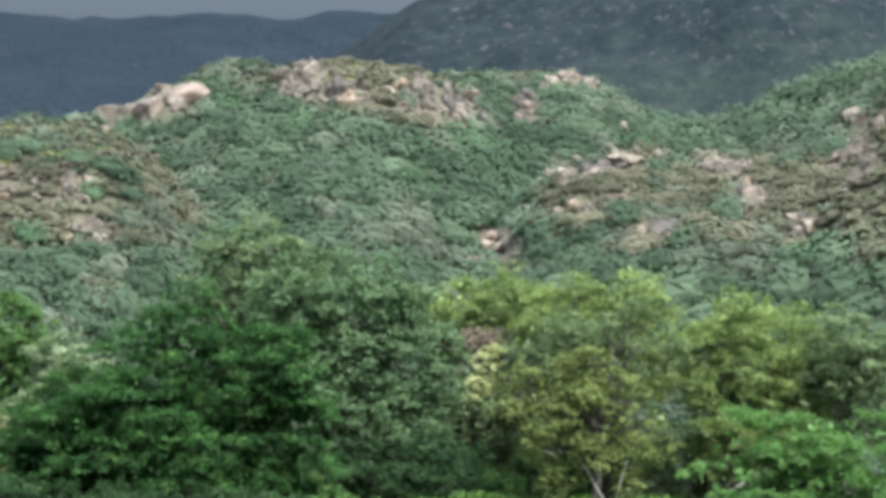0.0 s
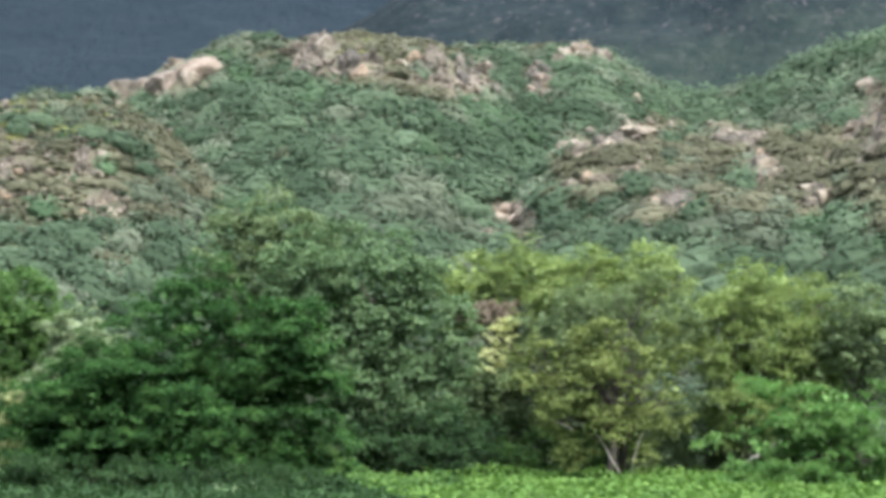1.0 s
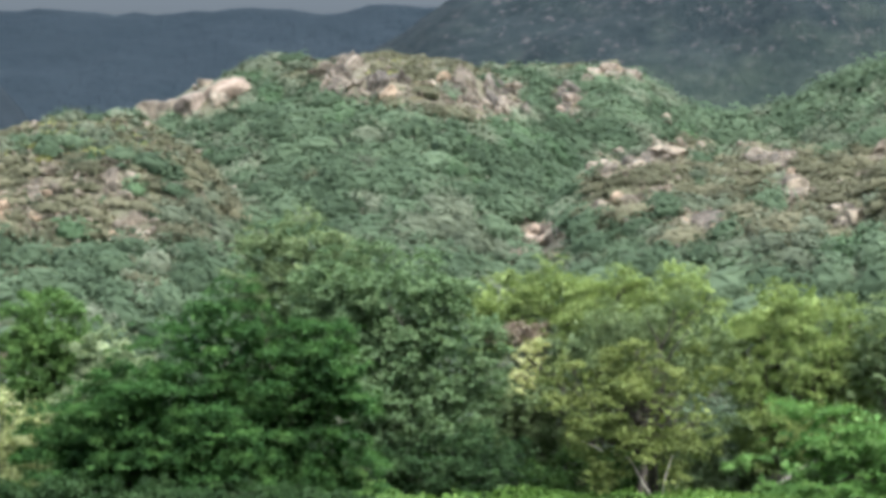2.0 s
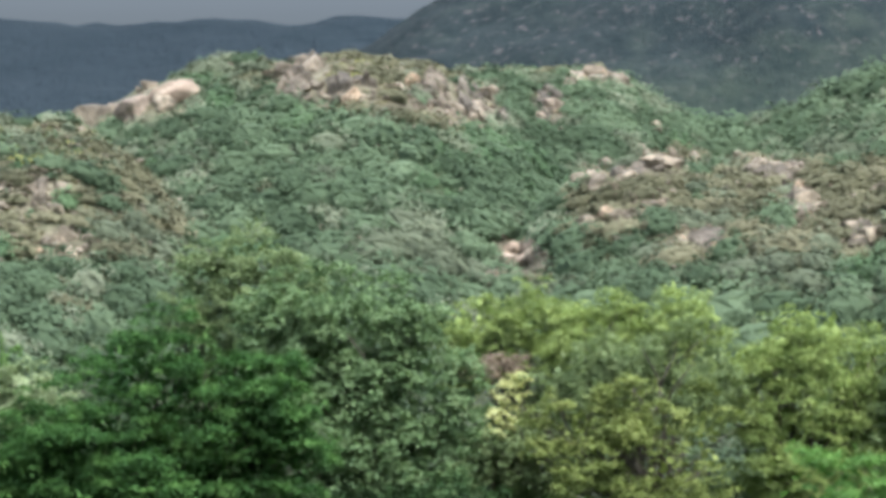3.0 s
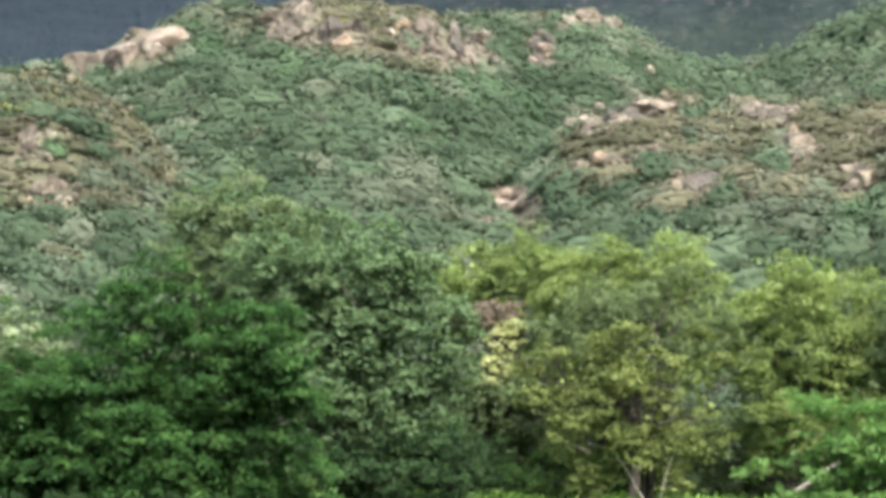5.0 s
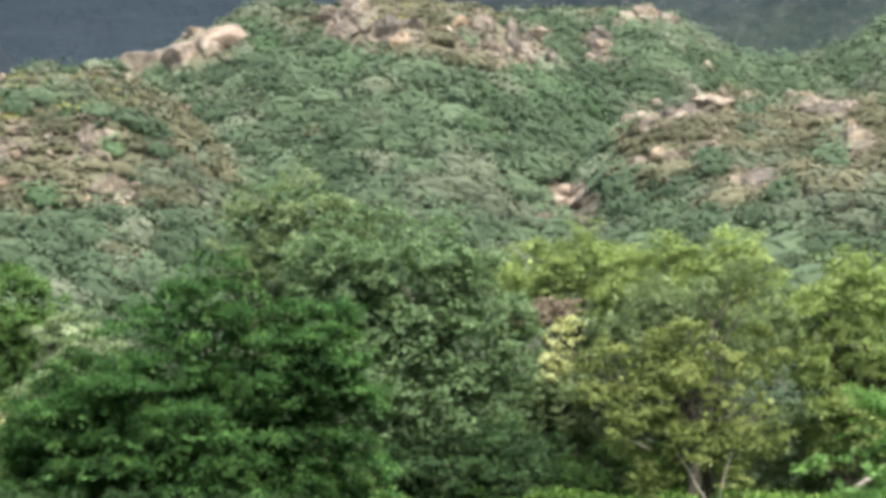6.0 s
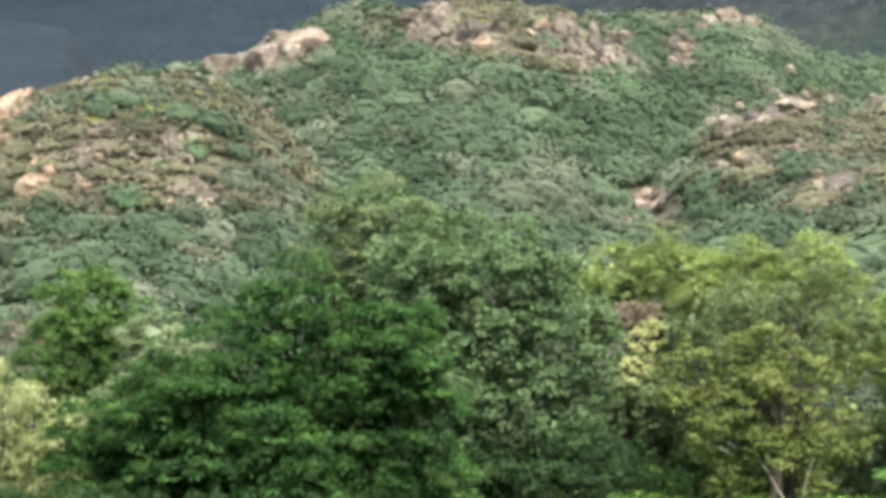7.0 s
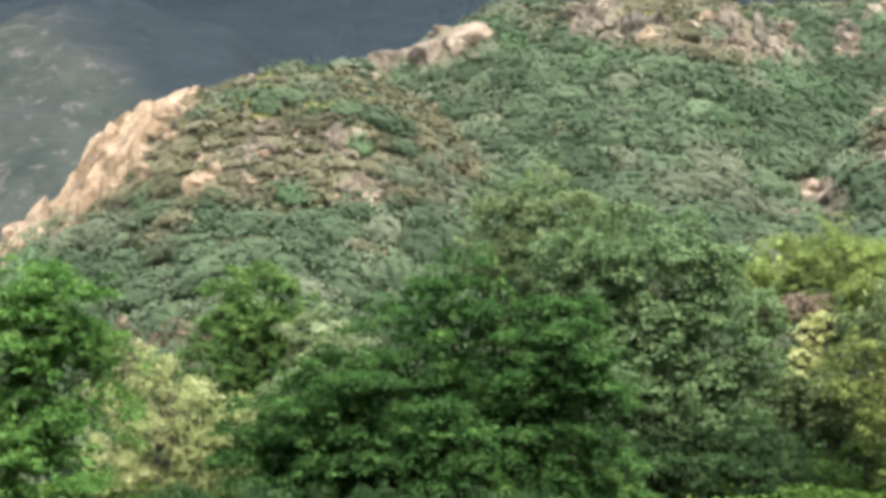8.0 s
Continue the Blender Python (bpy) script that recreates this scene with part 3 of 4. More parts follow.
for name, u, d, lobes, leaf, label, seed, more in TREES:
    made = tree(name, u, d, lobes, leaf, label, seed, **more)
    if leaf == "olive" and seed == 6:
        for k, (a, b, r) in enumerate((((1012, 834), (1056, 855), 0.035), ((1106, 866), (1158, 950), 0.045), ((1200, 860), (1178, 950), 0.035))):
            bm = bmesh.new()
            pts = limb(np.random.default_rng(60 + k), spot(*b, d - 1.0) - made.location, spot(*a, d - 1.2) - made.location, 0.08)
            tube(bm, pts, [r * (1 - 0.1 * i) for i in range(7)], 6)
            part("limb", bm, PALE_BARK, made, "pale bare limb")
    if seed == 12:
        for k, (a, b, r) in enumerate((((1172, 640), (1150, 720), 0.05), ((1140, 575), (1172, 640), 0.032), ((1200, 560), (1172, 640), 0.036), ((1232, 600), (1186, 668), 0.03), ((1118, 620), (1160, 690), 0.028))):
            bm = bmesh.new()
            tube(bm, limb(np.random.default_rng(80 + k), spot(*b, d - 1.3) - made.location, spot(*a, d - 1.5) - made.location, 0.08), [r * (1 - 0.11 * i) for i in range(7)], 6)
            part("limb", bm, BARK, made, "dark bare forked limb")

SHRUBS = [
    (50, 82.2, [(40, 628, 34, 26, 0.3), (12, 665, 42, 32, 0.4), (70, 672, 44, 34, 0.4), (95, 715, 44, 40, 0.4), (20, 715, 50, 40, 0.4), (-15, 745, 50, 40, 0.4)], "pale", "pale silvery shrub beside the acacia", dict(gaps=0.3, bough=0.4, sprays=1.4, frond=True, leaf_size=(0.17, 0.05))),
    (-250, 77.6, [(-310, 710, 60, 50, 0.1), (-235, 750, 70, 50, 0.2), (-150, 800, 80, 60, 0.4), (-340, 810, 60, 70, 0.3), (-240, 840, 90, 70, 0.4), (-130, 880, 80, 60, 0.5), (-310, 910, 100, 60, 0.6), (-190, 940, 100, 50, 0.6)], "dry", "dry yellow flowering thicket between the trees", dict(gaps=0.12, fill=0.4, frond=True, leaf_size=(0.22, 0.03), spray=0.36, flat=0.9, bough=0.5)),
    (-260, 85.7, [(-250, 650, 65, 45, 0), (-330, 640, 45, 55, 0)], "brown", "leafless brown thorn scrub behind the thicket", dict(gaps=0.1, sprays=0.8, fill=0.3, frond=True, leaf_size=(0.26, 0.022), flat=1.2)),
    (-180, 86.8, [(-160, 770, 80, 60, 0), (-300, 740, 90, 60, 0)], "mid", "green shrub behind the dry thicket", dict(gaps=0.3)),
    # the dark leaf colour stands in for shadow below the broad-leaved tree
    (720, 78.1, [(690, 885, 110, 65, 0.2), (800, 880, 90, 70, 0.2), (600, 905, 90, 65, 0.3)], "shade", "low shrubs under the trees, shade put into their leaf colour", dict(gaps=0.3)),
    (900, 85.7, [(870, 770, 80, 65, 0), (960, 800, 80, 80, 0), (820, 740, 50, 60, 0), (890, 752, 75, 38, 0.6)], "light", "light green shrub below the yellow trees", dict(gaps=0.3)),
    (980, 87.4, [(990, 660, 70, 60, 0), (920, 700, 60, 50, 0)], "light", "light green shrub behind the olive tree", dict(gaps=0.3)),
    (895, 85.1, [(893, 692, 27, 19, 0.3), (905, 655, 25, 22, 0.2), (880, 715, 22, 17, 0.2), (912, 628, 18, 13, 0.2)], "straw", "straw-coloured flowering bush on bare soil", dict(gaps=0.4, bough=0.22, spray=0.17, limbs=False, fill=0.3)),
    (470, 73.5, [(440, 905, 120, 38, 0.2), (540, 930, 90, 34, 0.2), (330, 930, 80, 30, 0.2)], "mid", "low green acacia branches at the field edge", dict(gaps=0.2)),
    (1330, 84.5, [(1300, 860, 90, 50, 0), (1400, 880, 90, 45, 0), (1230, 870, 70, 40, 0)], "light", "low green hedge shrub behind the field", dict(gaps=0.3)),
    (1030, 84.5, [(960, 890, 70, 45, 0), (1050, 885, 80, 45, 0), (1140, 900, 70, 38, 0)], "mid", "low green hedge shrub behind the field", dict(gaps=0.3)),
    # added shrub in shade colour, closing pale gaps seen through the acacia
    (230, 77.6, [(200, 880, 230, 100, 0), (380, 800, 120, 90, 0), (60, 840, 130, 90, 0)], "shade", "added undergrowth behind the acacia, shade put into its leaf colour", dict(gaps=0.4)),
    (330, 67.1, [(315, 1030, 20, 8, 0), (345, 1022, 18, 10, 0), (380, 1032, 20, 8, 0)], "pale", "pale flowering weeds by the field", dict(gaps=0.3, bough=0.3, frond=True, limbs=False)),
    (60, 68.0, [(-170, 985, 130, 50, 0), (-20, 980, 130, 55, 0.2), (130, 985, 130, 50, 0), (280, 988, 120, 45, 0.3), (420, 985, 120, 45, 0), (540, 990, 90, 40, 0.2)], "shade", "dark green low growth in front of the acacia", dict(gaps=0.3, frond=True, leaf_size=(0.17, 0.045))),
    (640, 70.0, [(600, 975, 80, 26, 0), (700, 985, 70, 20, 0.2), (790, 975, 50, 18, 0)], "mid", "rough green weeds between the crop and the trees", dict(gaps=0.3, limbs=False)),
    (885, 85.7, [(880, 606, 30, 16, 0)], "brown", "reddish-brown dry thorn bush among green trees", dict(gaps=0.4, sprays=0.8)),
    (1557, 85.7, [(1557, 625, 20, 30, 0)], "brown", "rusty dry shrub among green trees", dict(gaps=0.4)),
    (1560, 86.8, [(1560, 790, 110, 110, 0), (1520, 680, 60, 60, 0)], "mid", "green shrub at the slope's foot", dict(gaps=0.3)),
]
for i, (u, d, lobes, leaf, label, more) in enumerate(SHRUBS):
    tree("shrub", u, d, lobes, leaf, label, 40 + i, category="shrub", stems=2, **more)


# ---- scrub over the hills ----
def dome(sides=6):
    """Faces of a low leafy mound of unit size, as triangles (n, 3, 3)."""
    ring = lambda r, z, o: [(r * math.cos(6.2832 * (k + o) / sides), r * math.sin(6.2832 * (k + o) / sides), z) for k in range(sides)]
    a, b, c, tip = ring(0.9, -0.3, 0), ring(0.95, 0.3, 0.5), ring(0.55, 0.75, 0), (0, 0, 0.92)
    out = []
    for lo, hi in ((a, b), (b, c)):
        for k in range(sides):
            m = (k + 1) % sides
            out += [(lo[k], lo[m], hi[k]), (hi[k], lo[m], hi[m])]
    out += [(c[k], c[(k + 1) % sides], tip) for k in range(sides)]
    return np.array(out)


def strewn(kinds, seed, tries):
    """Places for bushes on the hills, the large ones first, none growing far into another. kinds: (share of each place, least and greatest half width)."""
    rng = np.random.default_rng(seed)
    y = 88 + 40 * rng.random(tries) ** 1.15
    u = rng.uniform(-640, 1820, tries)
    x = (u - MIDDLE) / FOCAL * y
    z = land(x, y)
    v = LEVEL - (z - EYE) / y * FOCAL
    share = np.stack([np.clip(k[0](u, v, x, y), 0, 1) for k in kinds], 1)
    total = share.sum(1)
    share = share ** 1.35
    weight = share.sum(1)
    stones = np.maximum(rocky(u, v), np.maximum(np.maximum(blob(u, v, 225, 155, 120, 38), blob(u, v, 925, 410, 62, 75)), np.maximum(0.8 * blob(u, v, 20, 205, 200, 30), np.maximum(blob(u, v, 1158, 184, 34, 26), 0.85 * blob(u, v, 1640, 205, 80, 90)))))
    ok = (rng.random(tries) < np.minimum(total, 1) ** 3 * np.where(v < 640, 1.0, 0.15) * (1 - 0.85 * stones) * (1 - 0.6 * bare(u, v)) * (1 - 0.5 * parched(u, v, x, y))) & (z > 0.4)
    pick = (rng.random(tries)[:, None] * weight[:, None] > np.cumsum(share, 1)).sum(1).clip(0, len(kinds) - 1)
    lo, hi = np.array([k[1] for k in kinds])[pick], np.array([k[2] for k in kinds])[pick]
    r = (lo + (hi - lo) * rng.random(tries) ** 1.9) * (1 + 0.3 * np.clip((v - 330) / 120, 0, 1)) * (1 - 0.45 * crest(u, v)) * np.where(pick < 3, 1 - 0.42 * parched(u, v, x, y), 1.0)
    kept, cells = [], {}
    for i in np.argsort(-r):
        if not ok[i]:
            continue
        cx, cy = int(x[i] // 1.2), int(y[i] // 1.2)
        if all((x[i] - x[j]) ** 2 + 1.4 * (y[i] - y[j]) ** 2 > (0.66 * (r[i] + r[j])) ** 2 for a in range(cx - 2, cx + 3) for b in range(cy - 2, cy + 3) for j in cells.get((a, b), ())):
            cells.setdefault((cx, cy), []).append(i)
            kept.append(i)
    kept = np.array(kept)
    return [(x[q], y[q], z[q], r[q]) for q in (kept[pick[kept] == k] for k in range(len(kinds)))]


def scrub(name, leaf, label, places, seed, blades=120, blade=(0.20, 0.12), tall=1.1, core=True, category="scrub", kind="stuff"):
    """Bushes at the given places, each a lumpy leafy mound."""
    rng = np.random.default_rng(seed)
    x, y, z, r = places
    n = len(x)
    wide = np.stack([r * rng.uniform(1.1, 2.0, n), r * rng.uniform(0.75, 1.0, n), r * tall * rng.uniform(0.7, 1.25, n)], 1)
    # the long axis follows the furrows, and each mound leans with the slope
    axis_turn = np.where(x > 5.5, 0.1, -0.3) + rng.normal(0, 0.2, n)
    ca, sa = np.cos(axis_turn), np.sin(axis_turn)
    lean_x, lean_y = (land(x + 0.8, y) - land(x - 0.8, y)) / 1.6, (land(x, y + 0.8) - land(x, y - 0.8)) / 1.6

    def laid(q, i):
        """Unit shapes q of the bushes i, stretched, turned and laid on the slope."""
        q = q * wide[i]
        dx, dy = q[..., 0] * ca[i] - q[..., 1] * sa[i], q[..., 0] * sa[i] + q[..., 1] * ca[i]
        dz = q[..., 2] + 0.6 * np.clip(lean_x[i], -0.6, 0.6) * dx + 0.3 * np.clip(lean_y[i], -0.9, 0.9) * dy
        return np.stack([x[i] + dx, y[i] + dy, z[i] + dz], -1)

    at = np.repeat(np.arange(n), np.maximum(12, blades * (r / 0.6) ** 1.8).astype(int))
    tot = len(at)
    w = unit(rng.normal(0, 1, (tot, 3)))
    w[:, 2] = np.abs(w[:, 2]) * 1.1 - 0.1
    lumps = 1 + 0.6 * fbm(w[:, 0] * 1.8 + at * 1.7, w[:, 1] * 1.8 + w[:, 2] * 2, 2)
    pos = laid(w * (lumps * rng.uniform(0.8, 1.05, tot))[:, None], at)
    tint = rng.random(n)
    ob = part(name, faces_mesh(name, leaves(pos, unit(w / wide[at] + np.array([0, -0.4, 0.0])), blade[0], blade[1], rng, up=0.3, lie=0.85, stray=0.55)), LEAF[leaf])
    ob.data.attributes.new("bush_tint", "FLOAT", "FACE").data.foreach_set("value", tint[at].astype(np.float32))
    if core:
        tri = dome()
        t = len(tri)
        q = laid(np.broadcast_to(0.72 * tri.reshape(1, -1, 3), (n, 3 * t, 3)).reshape(-1, 3), np.repeat(np.arange(n), 3 * t))
        inner = part("inner_foliage", faces_mesh("inner_foliage", q.reshape(-1, 3, 3)), LEAF[leaf], ob)
        inner.data.attributes.new("bush_tint", "FLOAT", "FACE").data.foreach_set("value", np.repeat(tint, t).astype(np.float32))
        if kind == "stuff":
            tagged(inner, kind=kind)
    return tagged(ob, label, category, kind="stuff" if kind == "stuff" else "")


def crest(u, v):
    """1 on the skylines of the knoll, the main hill and the back ridge, where growth stays low."""
    out = np.zeros_like(u)
    for ridge, lo, hi in ((0, -620, 300), (1, 120, 900), (2, 780, 1150)):
        g, h = LINES[ridge][:2]
        out = np.maximum(out, np.clip(1 - (v - np.interp(u, g, h)) / 45, 0, 1) * ((u > lo) & (u < hi)))
    return out


def lush(u, v, x, y):
    return np.clip(0.75 + 0.9 * fbm(x / 7, y / 7, 3), 0.1, 1) * (1 - 0.72 * bare(u, v)) * (1 - 0.9 * blob(u, v, 930, 415, 60, 60)) * (1 - 0.6 * blob(u, v, 240, 135, 120, 45)) * (1 - 0.35 * blob(u, v, 300, 80, 110, 40))


def furrow(x, y):
    """Runs of thicker and thinner growth that follow the slope down into the gully."""
    return fbm((x - 0.55 * y) / 2.2 + 40, (0.55 * x + y) / 9.0, 3)


def gully(u, v):
    return np.maximum(blob(u, v, 930, 300, 75, 120), 0.9 * blob(u, v, 800, 290, 110, 60))


def parched(u, v, x, y):
    """How dry a place is, broken up by damper hollows."""
    return np.clip(dry(u, v) * (1.0 + 1.3 * fbm(x / 3.1 + 9, y / 3.1, 3)), 0, 1)


BUSHES = strewn([
    (lambda u, v, x, y: np.clip(0.66 * lush(u, v, x, y) + 0.5 * furrow(x, y) + gully(u, v) - 0.3 * blob(u, v, 470, 400, 380, 150), 0, 1) * (1 - 0.94 * parched(u, v, x, y)), 0.25, 0.86),
    (lambda u, v, x, y: np.clip(0.55 * lush(u, v, x + 31, y) - 0.4 * furrow(x, y) + 0.3 * blob(u, v, 470, 400, 380, 150), 0, 1) * (1 - 0.6 * parched(u, v, x, y)) * (1 - 0.7 * gully(u, v)), 0.24, 0.76),
    (lambda u, v, x, y: np.clip(lush(u, v, x, y + 50) * np.where(u > 1000, 0.08, 0.12) + 0.8 * blob(u, v, 880, 270, 150, 100) + 0.5 * blob(u, v, 480, 470, 260, 90), 0, 1) * (1 - 0.97 * parched(u, v, x, y)) * (1 - 0.9 * bare(u, v)), 0.28, 0.84),
    (lambda u, v, x, y: np.clip(0.05 + 0.75 * parched(u, v, x, y) * (0.9 + 1.3 * fbm(x / 1.8, y / 2.4, 3)), 0, 1) * (1 - 0.35 * bare(u, v)), 0.18, 0.62),
], 101, 90000)
scrub("hillside_scrub", "hill_deep", "deep green thorn scrub covering the hillsides", BUSHES[0], 101)
scrub("hillside_scrub", "hill_sage", "sage-coloured low scrub on the hillsides", BUSHES[1], 102)
for i in range(len(BUSHES[2][0])):
    tagged(scrub("bush", "hill_fresh", "fresh green rounded bush on the damp slope", tuple(q[i:i + 1] for q in BUSHES[2]), 1300 + i, category="bush", kind="thing"), group="fresh bushes on the slope")
scrub("hillside_scrub", "hill_olive", "olive-brown dry low scrub on the stony knolls", BUSHES[3], 104, tall=0.8)
TUFTS = strewn([
    (lambda u, v, x, y: np.clip(0.10 + 0.8 * dry(u, v) - 0.6 * blob(u, v, 20, 212, 190, 42) + blob(u, v, 640, 80, 70, 40) + 0.4 * bare(u, v), 0, 1), 0.14, 0.3),
    (lambda u, v, x, y: np.clip(1.3 * blob(u, v, 20, 212, 190, 42) + 2.5 * blob(u, v, 612, 72, 70, 30) + 0.6 * blob(u, v, -150, 240, 130, 50), 0, 1), 0.26, 0.54),
], 105, 40000)
scrub("hill_grass", "hill_grass", "tan and yellow-green grass tufts on the knoll and summit", TUFTS[0], 105, blades=110, blade=(0.13, 0.05), tall=0.6, core=False, category="grass")
scrub("yellow_grass", "hill_yellow", "yellow-green grass tufts along the knoll's crest and the summit", TUFTS[1], 106, blades=260, blade=(0.13, 0.055), tall=0.6, core=False, category="grass")

# ---- boulders ----
ROCKS = [rock_mesh("boulder", 300 + i, ROCK) for i in range(6)]
WARM = [rock_mesh("boulder", 320 + i, ORANGE_ROCK) for i in range(4)]
PINK = [rock_mesh("boulder", 330 + i, PINK_ROCK, cuts=7) for i in range(3)]


def boulder(u, v, w, h, label, pick, warm=False, turn=0.0, tilt=0.0):
    """A boulder whose middle lies at the bearing u and slope v; w and h as the lens scales them."""
    p = meet(u, v + h * 0.3)
    k = p.y / FOCAL
    kinds = PINK if "pink" in label else WARM if warm else ROCKS
    ob = new("boulder", kinds[pick % len(kinds)])
    lie = Matrix.Rotation(radians(20), 4, "X") @ Matrix.Rotation(radians(tilt), 4, "Y")
    size = Matrix.Diagonal((w * k * 1.15, (0.7 * h + 0.25 * w) * k, h * k * 1.2, 1))
    ob.matrix_world = Matrix.Translation(p + Vector((0, 0.1 * h * k, h * k * 0.15))) @ lie @ size @ Matrix.Rotation(radians(turn), 4, "Z")
    return tagged(ob, label, "boulder", group="boulders on the hills")


def outcrop(cu, cv, ru, rv, lean, warm, proud, seed):
    """Split slabs of bedrock standing out of the slope, parted by cracks."""
    rng = np.random.default_rng(seed)
    c, lo, hi = meet(cu, cv), meet(cu, cv + rv), meet(cu, cv - rv)
    k = c.y / FOCAL
    hx, near, far = 1.25 * ru * k, min(max(c.y - lo.y, 0.8), 6.0) * 1.25, min(max(hi.y - c.y, 0.8), 3.5) * 1.25
    X, Y = np.meshgrid(np.arange(-hx, hx, 0.085), np.arange(-near, far, 0.085))
    Q = np.where(Y < 0, Y / near, Y / far) * rv * k * 1.25
    r = (X / hx) ** 2 + (Q / (rv * k * 1.25)) ** 2
    a = radians(lean)
    wob = 0.25 * fbm(X / 0.8 + seed, Q / 0.8, 2)
    A, B = X * math.cos(a) - Q * math.sin(a) + wob, (X * math.sin(a) + Q * math.cos(a)) * 2.1 + wob
    span = max(hx, 1.25 * rv * k) * 1.2
    seeds = rng.uniform(-1, 1, (max(10, int(span * span * 2.1 * 4 / 1.1)), 2)) * np.array([span, span * 2.1])
    gap = np.sqrt((A[..., None] - seeds[:, 0]) ** 2 + (B[..., None] - seeds[:, 1]) ** 2)
    who = gap.argmin(-1)
    two = np.partition(gap, 1, -1)
    crack = np.clip((two[..., 1] - two[..., 0]) / 0.16, 0, 1) ** 0.6
    own = rng.uniform(0.1, 1.0, len(seeds))[who] + rng.normal(0, 0.35, len(seeds))[who] * (A - seeds[who, 0]) + rng.normal(0.25, 0.3, len(seeds))[who] * (B - seeds[who, 1])
    edge = np.clip(((1.0 if warm else 0.6) - r + (0.9 if warm else 1.7) * fbm(X / 0.9 + seed, Q / 0.55 + seed, 3)) * 2.2, 0, 1)
    lift = edge * (0.12 + proud * np.clip(own, 0, 1.4) * crack) - 0.5 * (1 - edge) + 0.05 * fbm(X / 0.25 + seed, Y / 0.25, 2) - 0.10 * (1 - crack)
    x, y = c.x + X, c.y + Y
    me = sheet_mesh("rock_outcrop", x, y - 0.45 * np.maximum(lift, 0), land(x, y) + 0.8 * lift)
    me.polygons.foreach_set("use_smooth", np.zeros(len(me.polygons), dtype=bool))
    ob = part("rock_outcrop", me, ORANGE_ROCK if warm else DARK_ROCK)
    return tagged(ob, "tan sandstone bedrock split into slabs on the bare slope" if warm else "grey weathered granite bedrock split into slabs", "rock outcrop", group="outcrops on the hills")


for i, c in enumerate(OUTCROPS):
    outcrop(*c, 500 + i)
NAMED = [
    (160, 165, 88, 76, "large rounded grey boulder on the ridge end", False, -38), (230, 147, 92, 46, "pale pinkish boulder on the ridge end", True, -18),
    (300, 120, 92, 44, "pale pinkish boulder on the ridge end", True, -15), (-188, 372, 62, 62, "big pale tan boulder on the knoll", True, 0),
    (-95, 330, 50, 40, "pale boulder on the knoll", False, 0), (800, 145, 60, 26, "pale tilted slab below the summit", False, 32),
    (760, 120, 50, 22, "pale tilted slab below the summit", False, 30), (1425, 310, 60, 34, "pale angular boulder group", False, -20),
    (1537, 375, 46, 46, "pale grey angular boulder on grass", False, 0), (1110, 268, 60, 22, "flat pale ledge stone", False, -12), (1035, 270, 46, 20, "flat pale ledge stone", False, -15),
    (1040, 348, 44, 26, "dark split boulder on the knoll", False, 0), (1158, 182, 52, 36, "pale isolated boulder in the saddle", False, 0), (305, 318, 30, 30, "pale small boulder on the slope", False, 30),
    (500, 58, 60, 26, "pale boulder on the summit", False, -8), (270, 92, 60, 22, "long pale ledge on the ridge line", False, -35), (320, 72, 60, 18, "long pale ledge on the ridge line", False, -20), (850, 160, 90, 22, "grey slab running down the slope", False, 38), (890, 185, 70, 16, "grey slab running down the slope", False, 36), (1060, 92, 60, 16, "pinkish outcrop on the back ridge", False, 0), (1180, 240, 90, 24, "low grey-brown outcrop on the knoll", False, 10), (1360, 250, 100, 18, "low brown bare ledge", False, 3), (885, 440, 44, 24, "pinkish bare stone in the gully", True, 0), (955, 446, 60, 13, "cream bare stone shelf in the gully", True, 4), (960, 466, 44, 16, "cream rounded stone in the gully", True, 0),
    (898, 425, 56, 34, "pinkish white stone in the gully", False, 10), (930, 418, 48, 26, "pinkish white stone in the gully", False, -10), (870, 455, 40, 40, "pinkish white stone in the gully", False, 50), (915, 335, 34, 22, "pinkish white stone in the gully", False, 25), (945, 360, 40, 20, "pinkish white stone in the gully", False, 12),
    (1030, 62, 60, 20, "pinkish ledge on the back ridge", False, 0), (1085, 66, 60, 24, "pinkish ledge on the back ridge", False, 6), (1010, 108, 50, 26, "pinkish ledge on the back ridge", False, 30), (980, 140, 44, 34, "pinkish ledge on the back ridge", False, 40), (955, 165, 40, 26, "pinkish ledge on the back ridge", False, 35),
    (912, 372, 36, 28, "pinkish white stone in the gully", False, 30), (940, 392, 40, 28, "pinkish white stone in the gully", False, 0), (925, 350, 30, 20, "pinkish white stone in the gully", False, 20), (905, 402, 40, 26, "pinkish white stone in the gully", False, -20), (965, 372, 34, 20, "pinkish white stone in the gully", False, 0),
]
for i, (u, v, w, h, label, warm, tilt) in enumerate(NAMED):
    boulder(u, v, w, h, label, i, warm, 40 * i, tilt)
rng = np.random.default_rng(56)
for i in range(14):
    t = i / 13
    u = 1568 + 175 * t
    boulder(u, 266 - 165 * t + rng.uniform(0, 30), rng.uniform(50, 88), rng.uniform(20, 36), "pale grey slab along the spur's crest", i, False, rng.normal(0, 15), -46 + rng.normal(0, 8))
rng = np.random.default_rng(55)
for i in range(16):
    t = i / 15
    u = -545 + 350 * t
    v = float(np.interp(u, [-545, -430, -360, -300, -240, -195], [480, 406, 322, 276, 238, 222]))
    boulder(u + rng.normal(0, 8), v + rng.uniform(2, 80) * (1.15 - 0.85 * t), rng.uniform(40, 85), rng.uniform(26, 48), "orange sandstone slab on the knoll's bare edge", i, True, rng.normal(0, 12), -38 + rng.normal(0, 8))
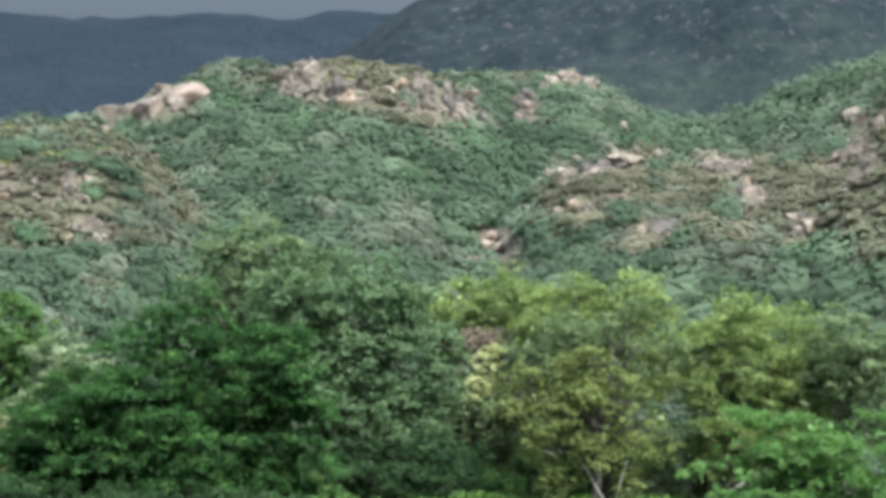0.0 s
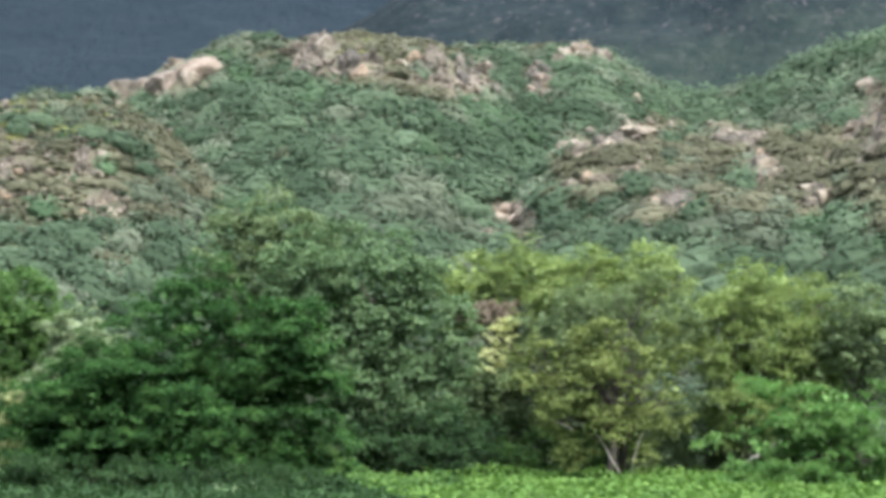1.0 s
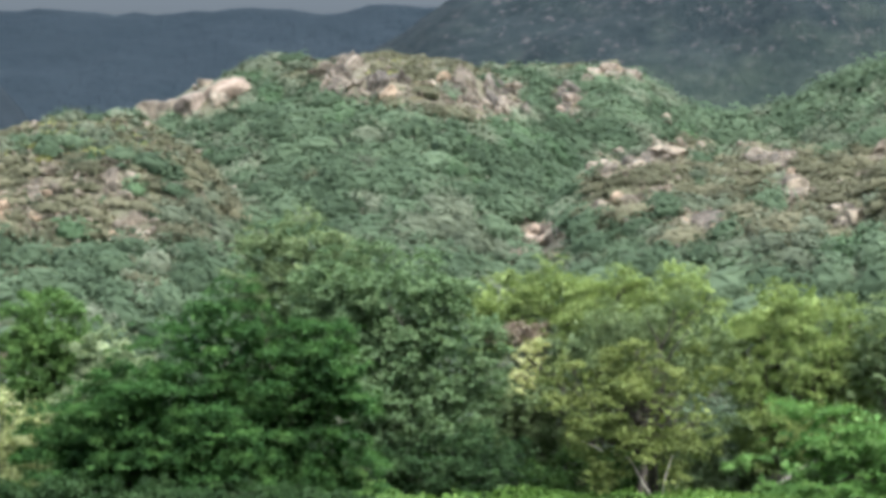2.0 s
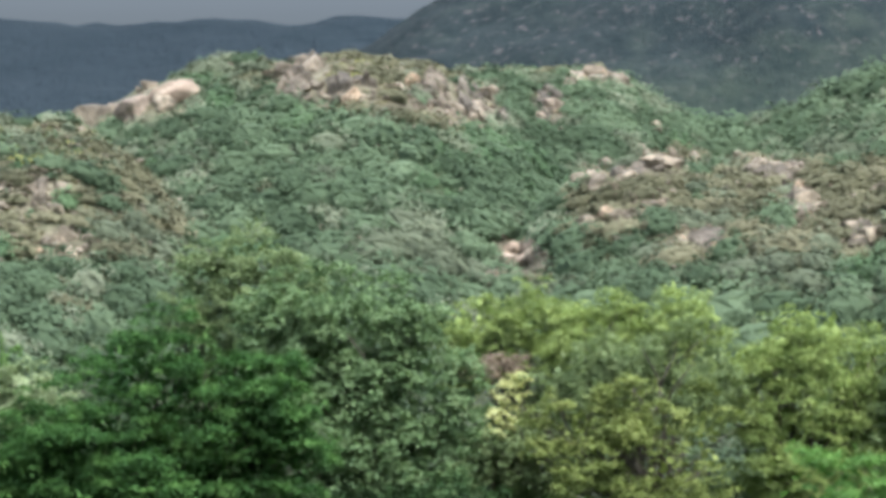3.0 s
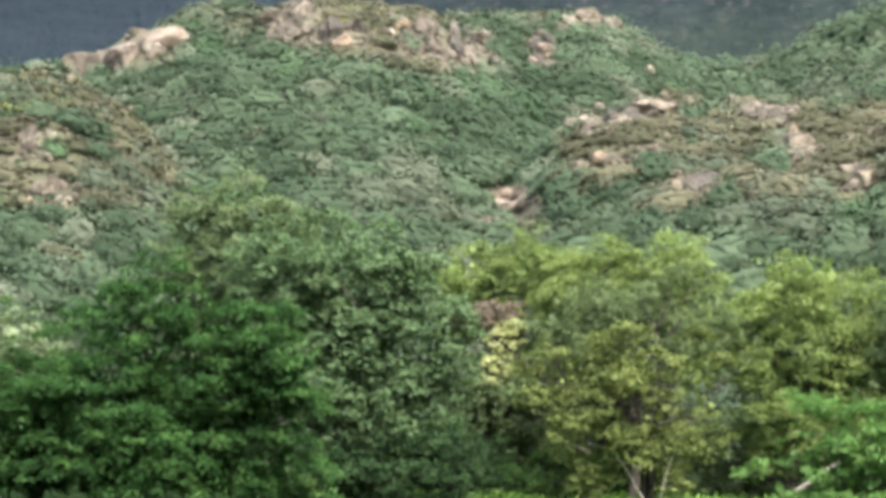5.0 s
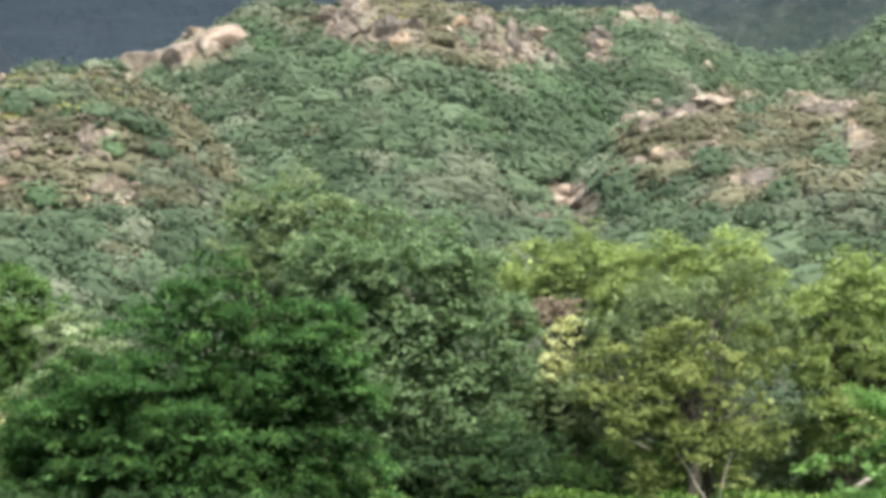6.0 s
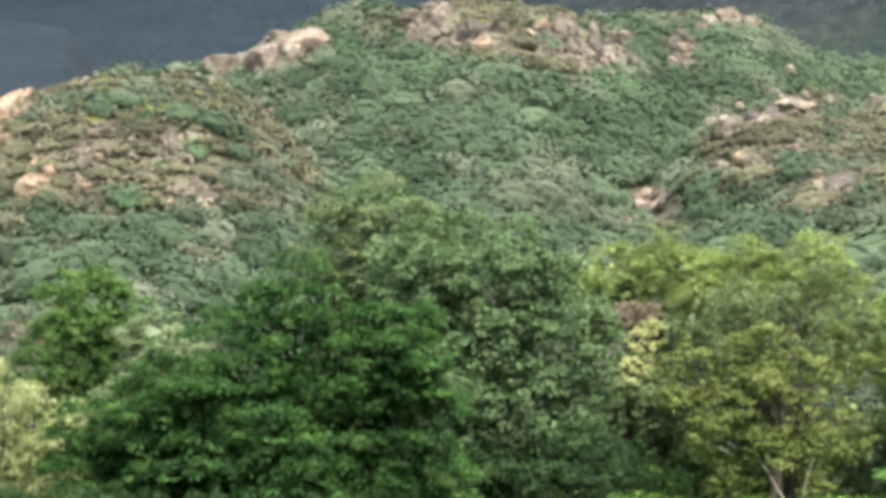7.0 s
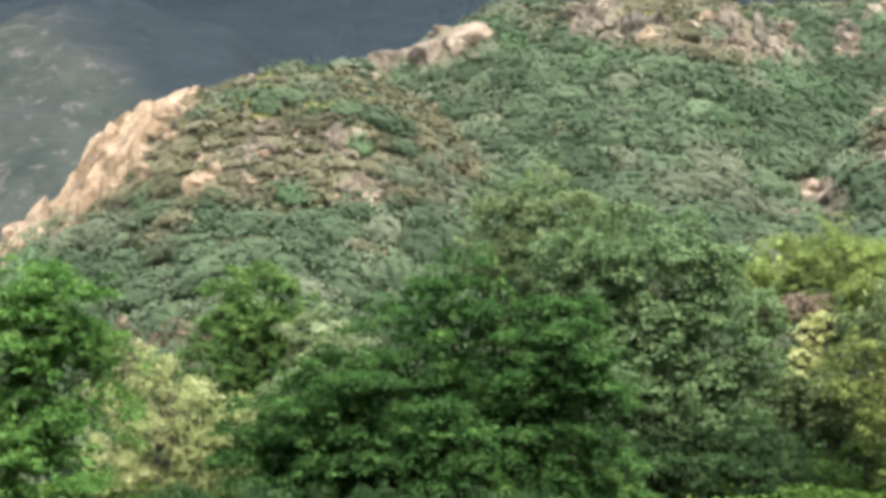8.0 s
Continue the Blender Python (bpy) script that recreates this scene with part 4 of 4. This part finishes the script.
for cu, cv, ru, rv in STONY:
    warm_place = cu < -250
    for _ in range(8 if cu < 200 and cu > -200 else 12):
        a, q = rng.uniform(0, 6.283), rng.random() ** 0.5
        w = 14 + 48 * rng.random() ** 2.2
        boulder(cu + ru * q * math.cos(a), cv + rv * q * math.sin(a), w, w * rng.uniform(0.3, 0.75), "weathered granite boulder among scrub", int(rng.integers(0, 9)),
                warm_place or rng.random() < 0.12, rng.uniform(0, 360), rng.normal(0, 15))

# rubble between the boulders, too small to count
chips = []
shapes = [np.array([v.co for v in rock_mesh("stone", 340 + i, ROCK, 1, 5).vertices]) for i in range(4)]
stone_faces = np.array([p.vertices[:] for p in rock_mesh("stone", 340, ROCK, 1, 5).polygons])
for cu, cv, ru, rv in STONY:
    for _ in range(20):
        a, q = rng.uniform(0, 6.283), rng.random() ** 0.6
        p = meet(cu + 1.15 * ru * q * math.cos(a), cv + 1.15 * rv * q * math.sin(a))
        size = rng.uniform(0.15, 0.5) * np.array([1.2, 1.0, rng.uniform(0.5, 0.9)])
        turn = np.array(Euler((rng.normal(0, 0.4), rng.normal(0, 0.4), rng.uniform(0, 6.283))).to_matrix())
        pts = (shapes[int(rng.integers(0, 4))] * size) @ turn.T + np.array(p) + np.array([0, 0, size[2] * 0.15])
        chips.append(pts[stone_faces])
for _ in range(2600):
    u, v = rng.uniform(-560, 1720), rng.uniform(60, 470)
    if rng.random() > 0.15 + 0.85 * dry(np.array([u]), np.array([v]))[0]:
        continue
    p = meet(u, v)
    size = rng.uniform(0.10, 0.40) * np.array([1.3, 1.0, rng.uniform(0.5, 0.9)])
    turn = np.array(Euler((rng.normal(0, 0.4), rng.normal(0, 0.4), rng.uniform(0, 6.283))).to_matrix())
    chips.append(((shapes[int(rng.integers(0, 4))] * size) @ turn.T + np.array(p) + np.array([0, 0, size[2] * 0.3]))[stone_faces])
rubble = part("rubble", faces_mesh("rubble", np.concatenate(chips)), ROCK)
tagged(rubble, "scattered weathered granite stones on bare ground", "rubble", kind="stuff")

# ---- field in front of the trees ----
rng = np.random.default_rng(77)
n = 36000
y = rng.uniform(54, 87, n)
u = rng.uniform(-700, 1900, n)
y = np.maximum(y, np.interp(u, [480, 760], [82, 56]) + 5 * rng.random(n))
x = (u - MIDDLE) / FOCAL * y
hgt = np.clip(0.28 + 0.35 * fbm(x / 2.0, y / 2.0, 3), 0.06, 0.7)
pos = np.stack([x, y, land(x, y) + hgt * rng.uniform(0.2, 1.0, n)], 1)
out = unit(rng.normal(0, 1, (n, 3)) + np.array([0, 0, 0.6]))
field = part("field_crop", faces_mesh("field_crop", leaves(pos, out, 0.27, 0.13, rng, up=1.0)), LEAF["crop"])
tagged(field, "bright green low crop covering the flat field", "crop", kind="stuff")

n = 16000
y = rng.uniform(50, 84, n)
u = rng.uniform(-800, 760, n)
keep = y < np.interp(u, [480, 760], [84, 58]) + 3 * rng.random(n)
x, y = ((u - MIDDLE) / FOCAL * y)[keep], y[keep]
n = len(x)
pos = np.stack([x, y, land(x, y) + np.clip(0.2 + 0.3 * fbm(x / 1.5, y / 1.5, 3), 0.05, 0.5) * rng.uniform(0.1, 1.0, n)], 1)
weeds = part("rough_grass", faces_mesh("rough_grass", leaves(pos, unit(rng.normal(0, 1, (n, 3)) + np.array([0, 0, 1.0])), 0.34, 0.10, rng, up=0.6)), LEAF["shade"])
tagged(weeds, "dark green rough grass under the trees' edge", "grass", kind="stuff")

# ---- dead wood at the field edge ----
bm = bmesh.new()
a, b = spot(1415, 925, 75), spot(1500, 868, 75)
tube(bm, limb(np.random.default_rng(5), a, b, 0.03), [0.07, 0.065, 0.06, 0.055, 0.05, 0.04, 0.03])
log = part("dead_branch", bm, PALE_BARK)
tagged(log, "pale bare dead branch leaning from the bushes", "branch")
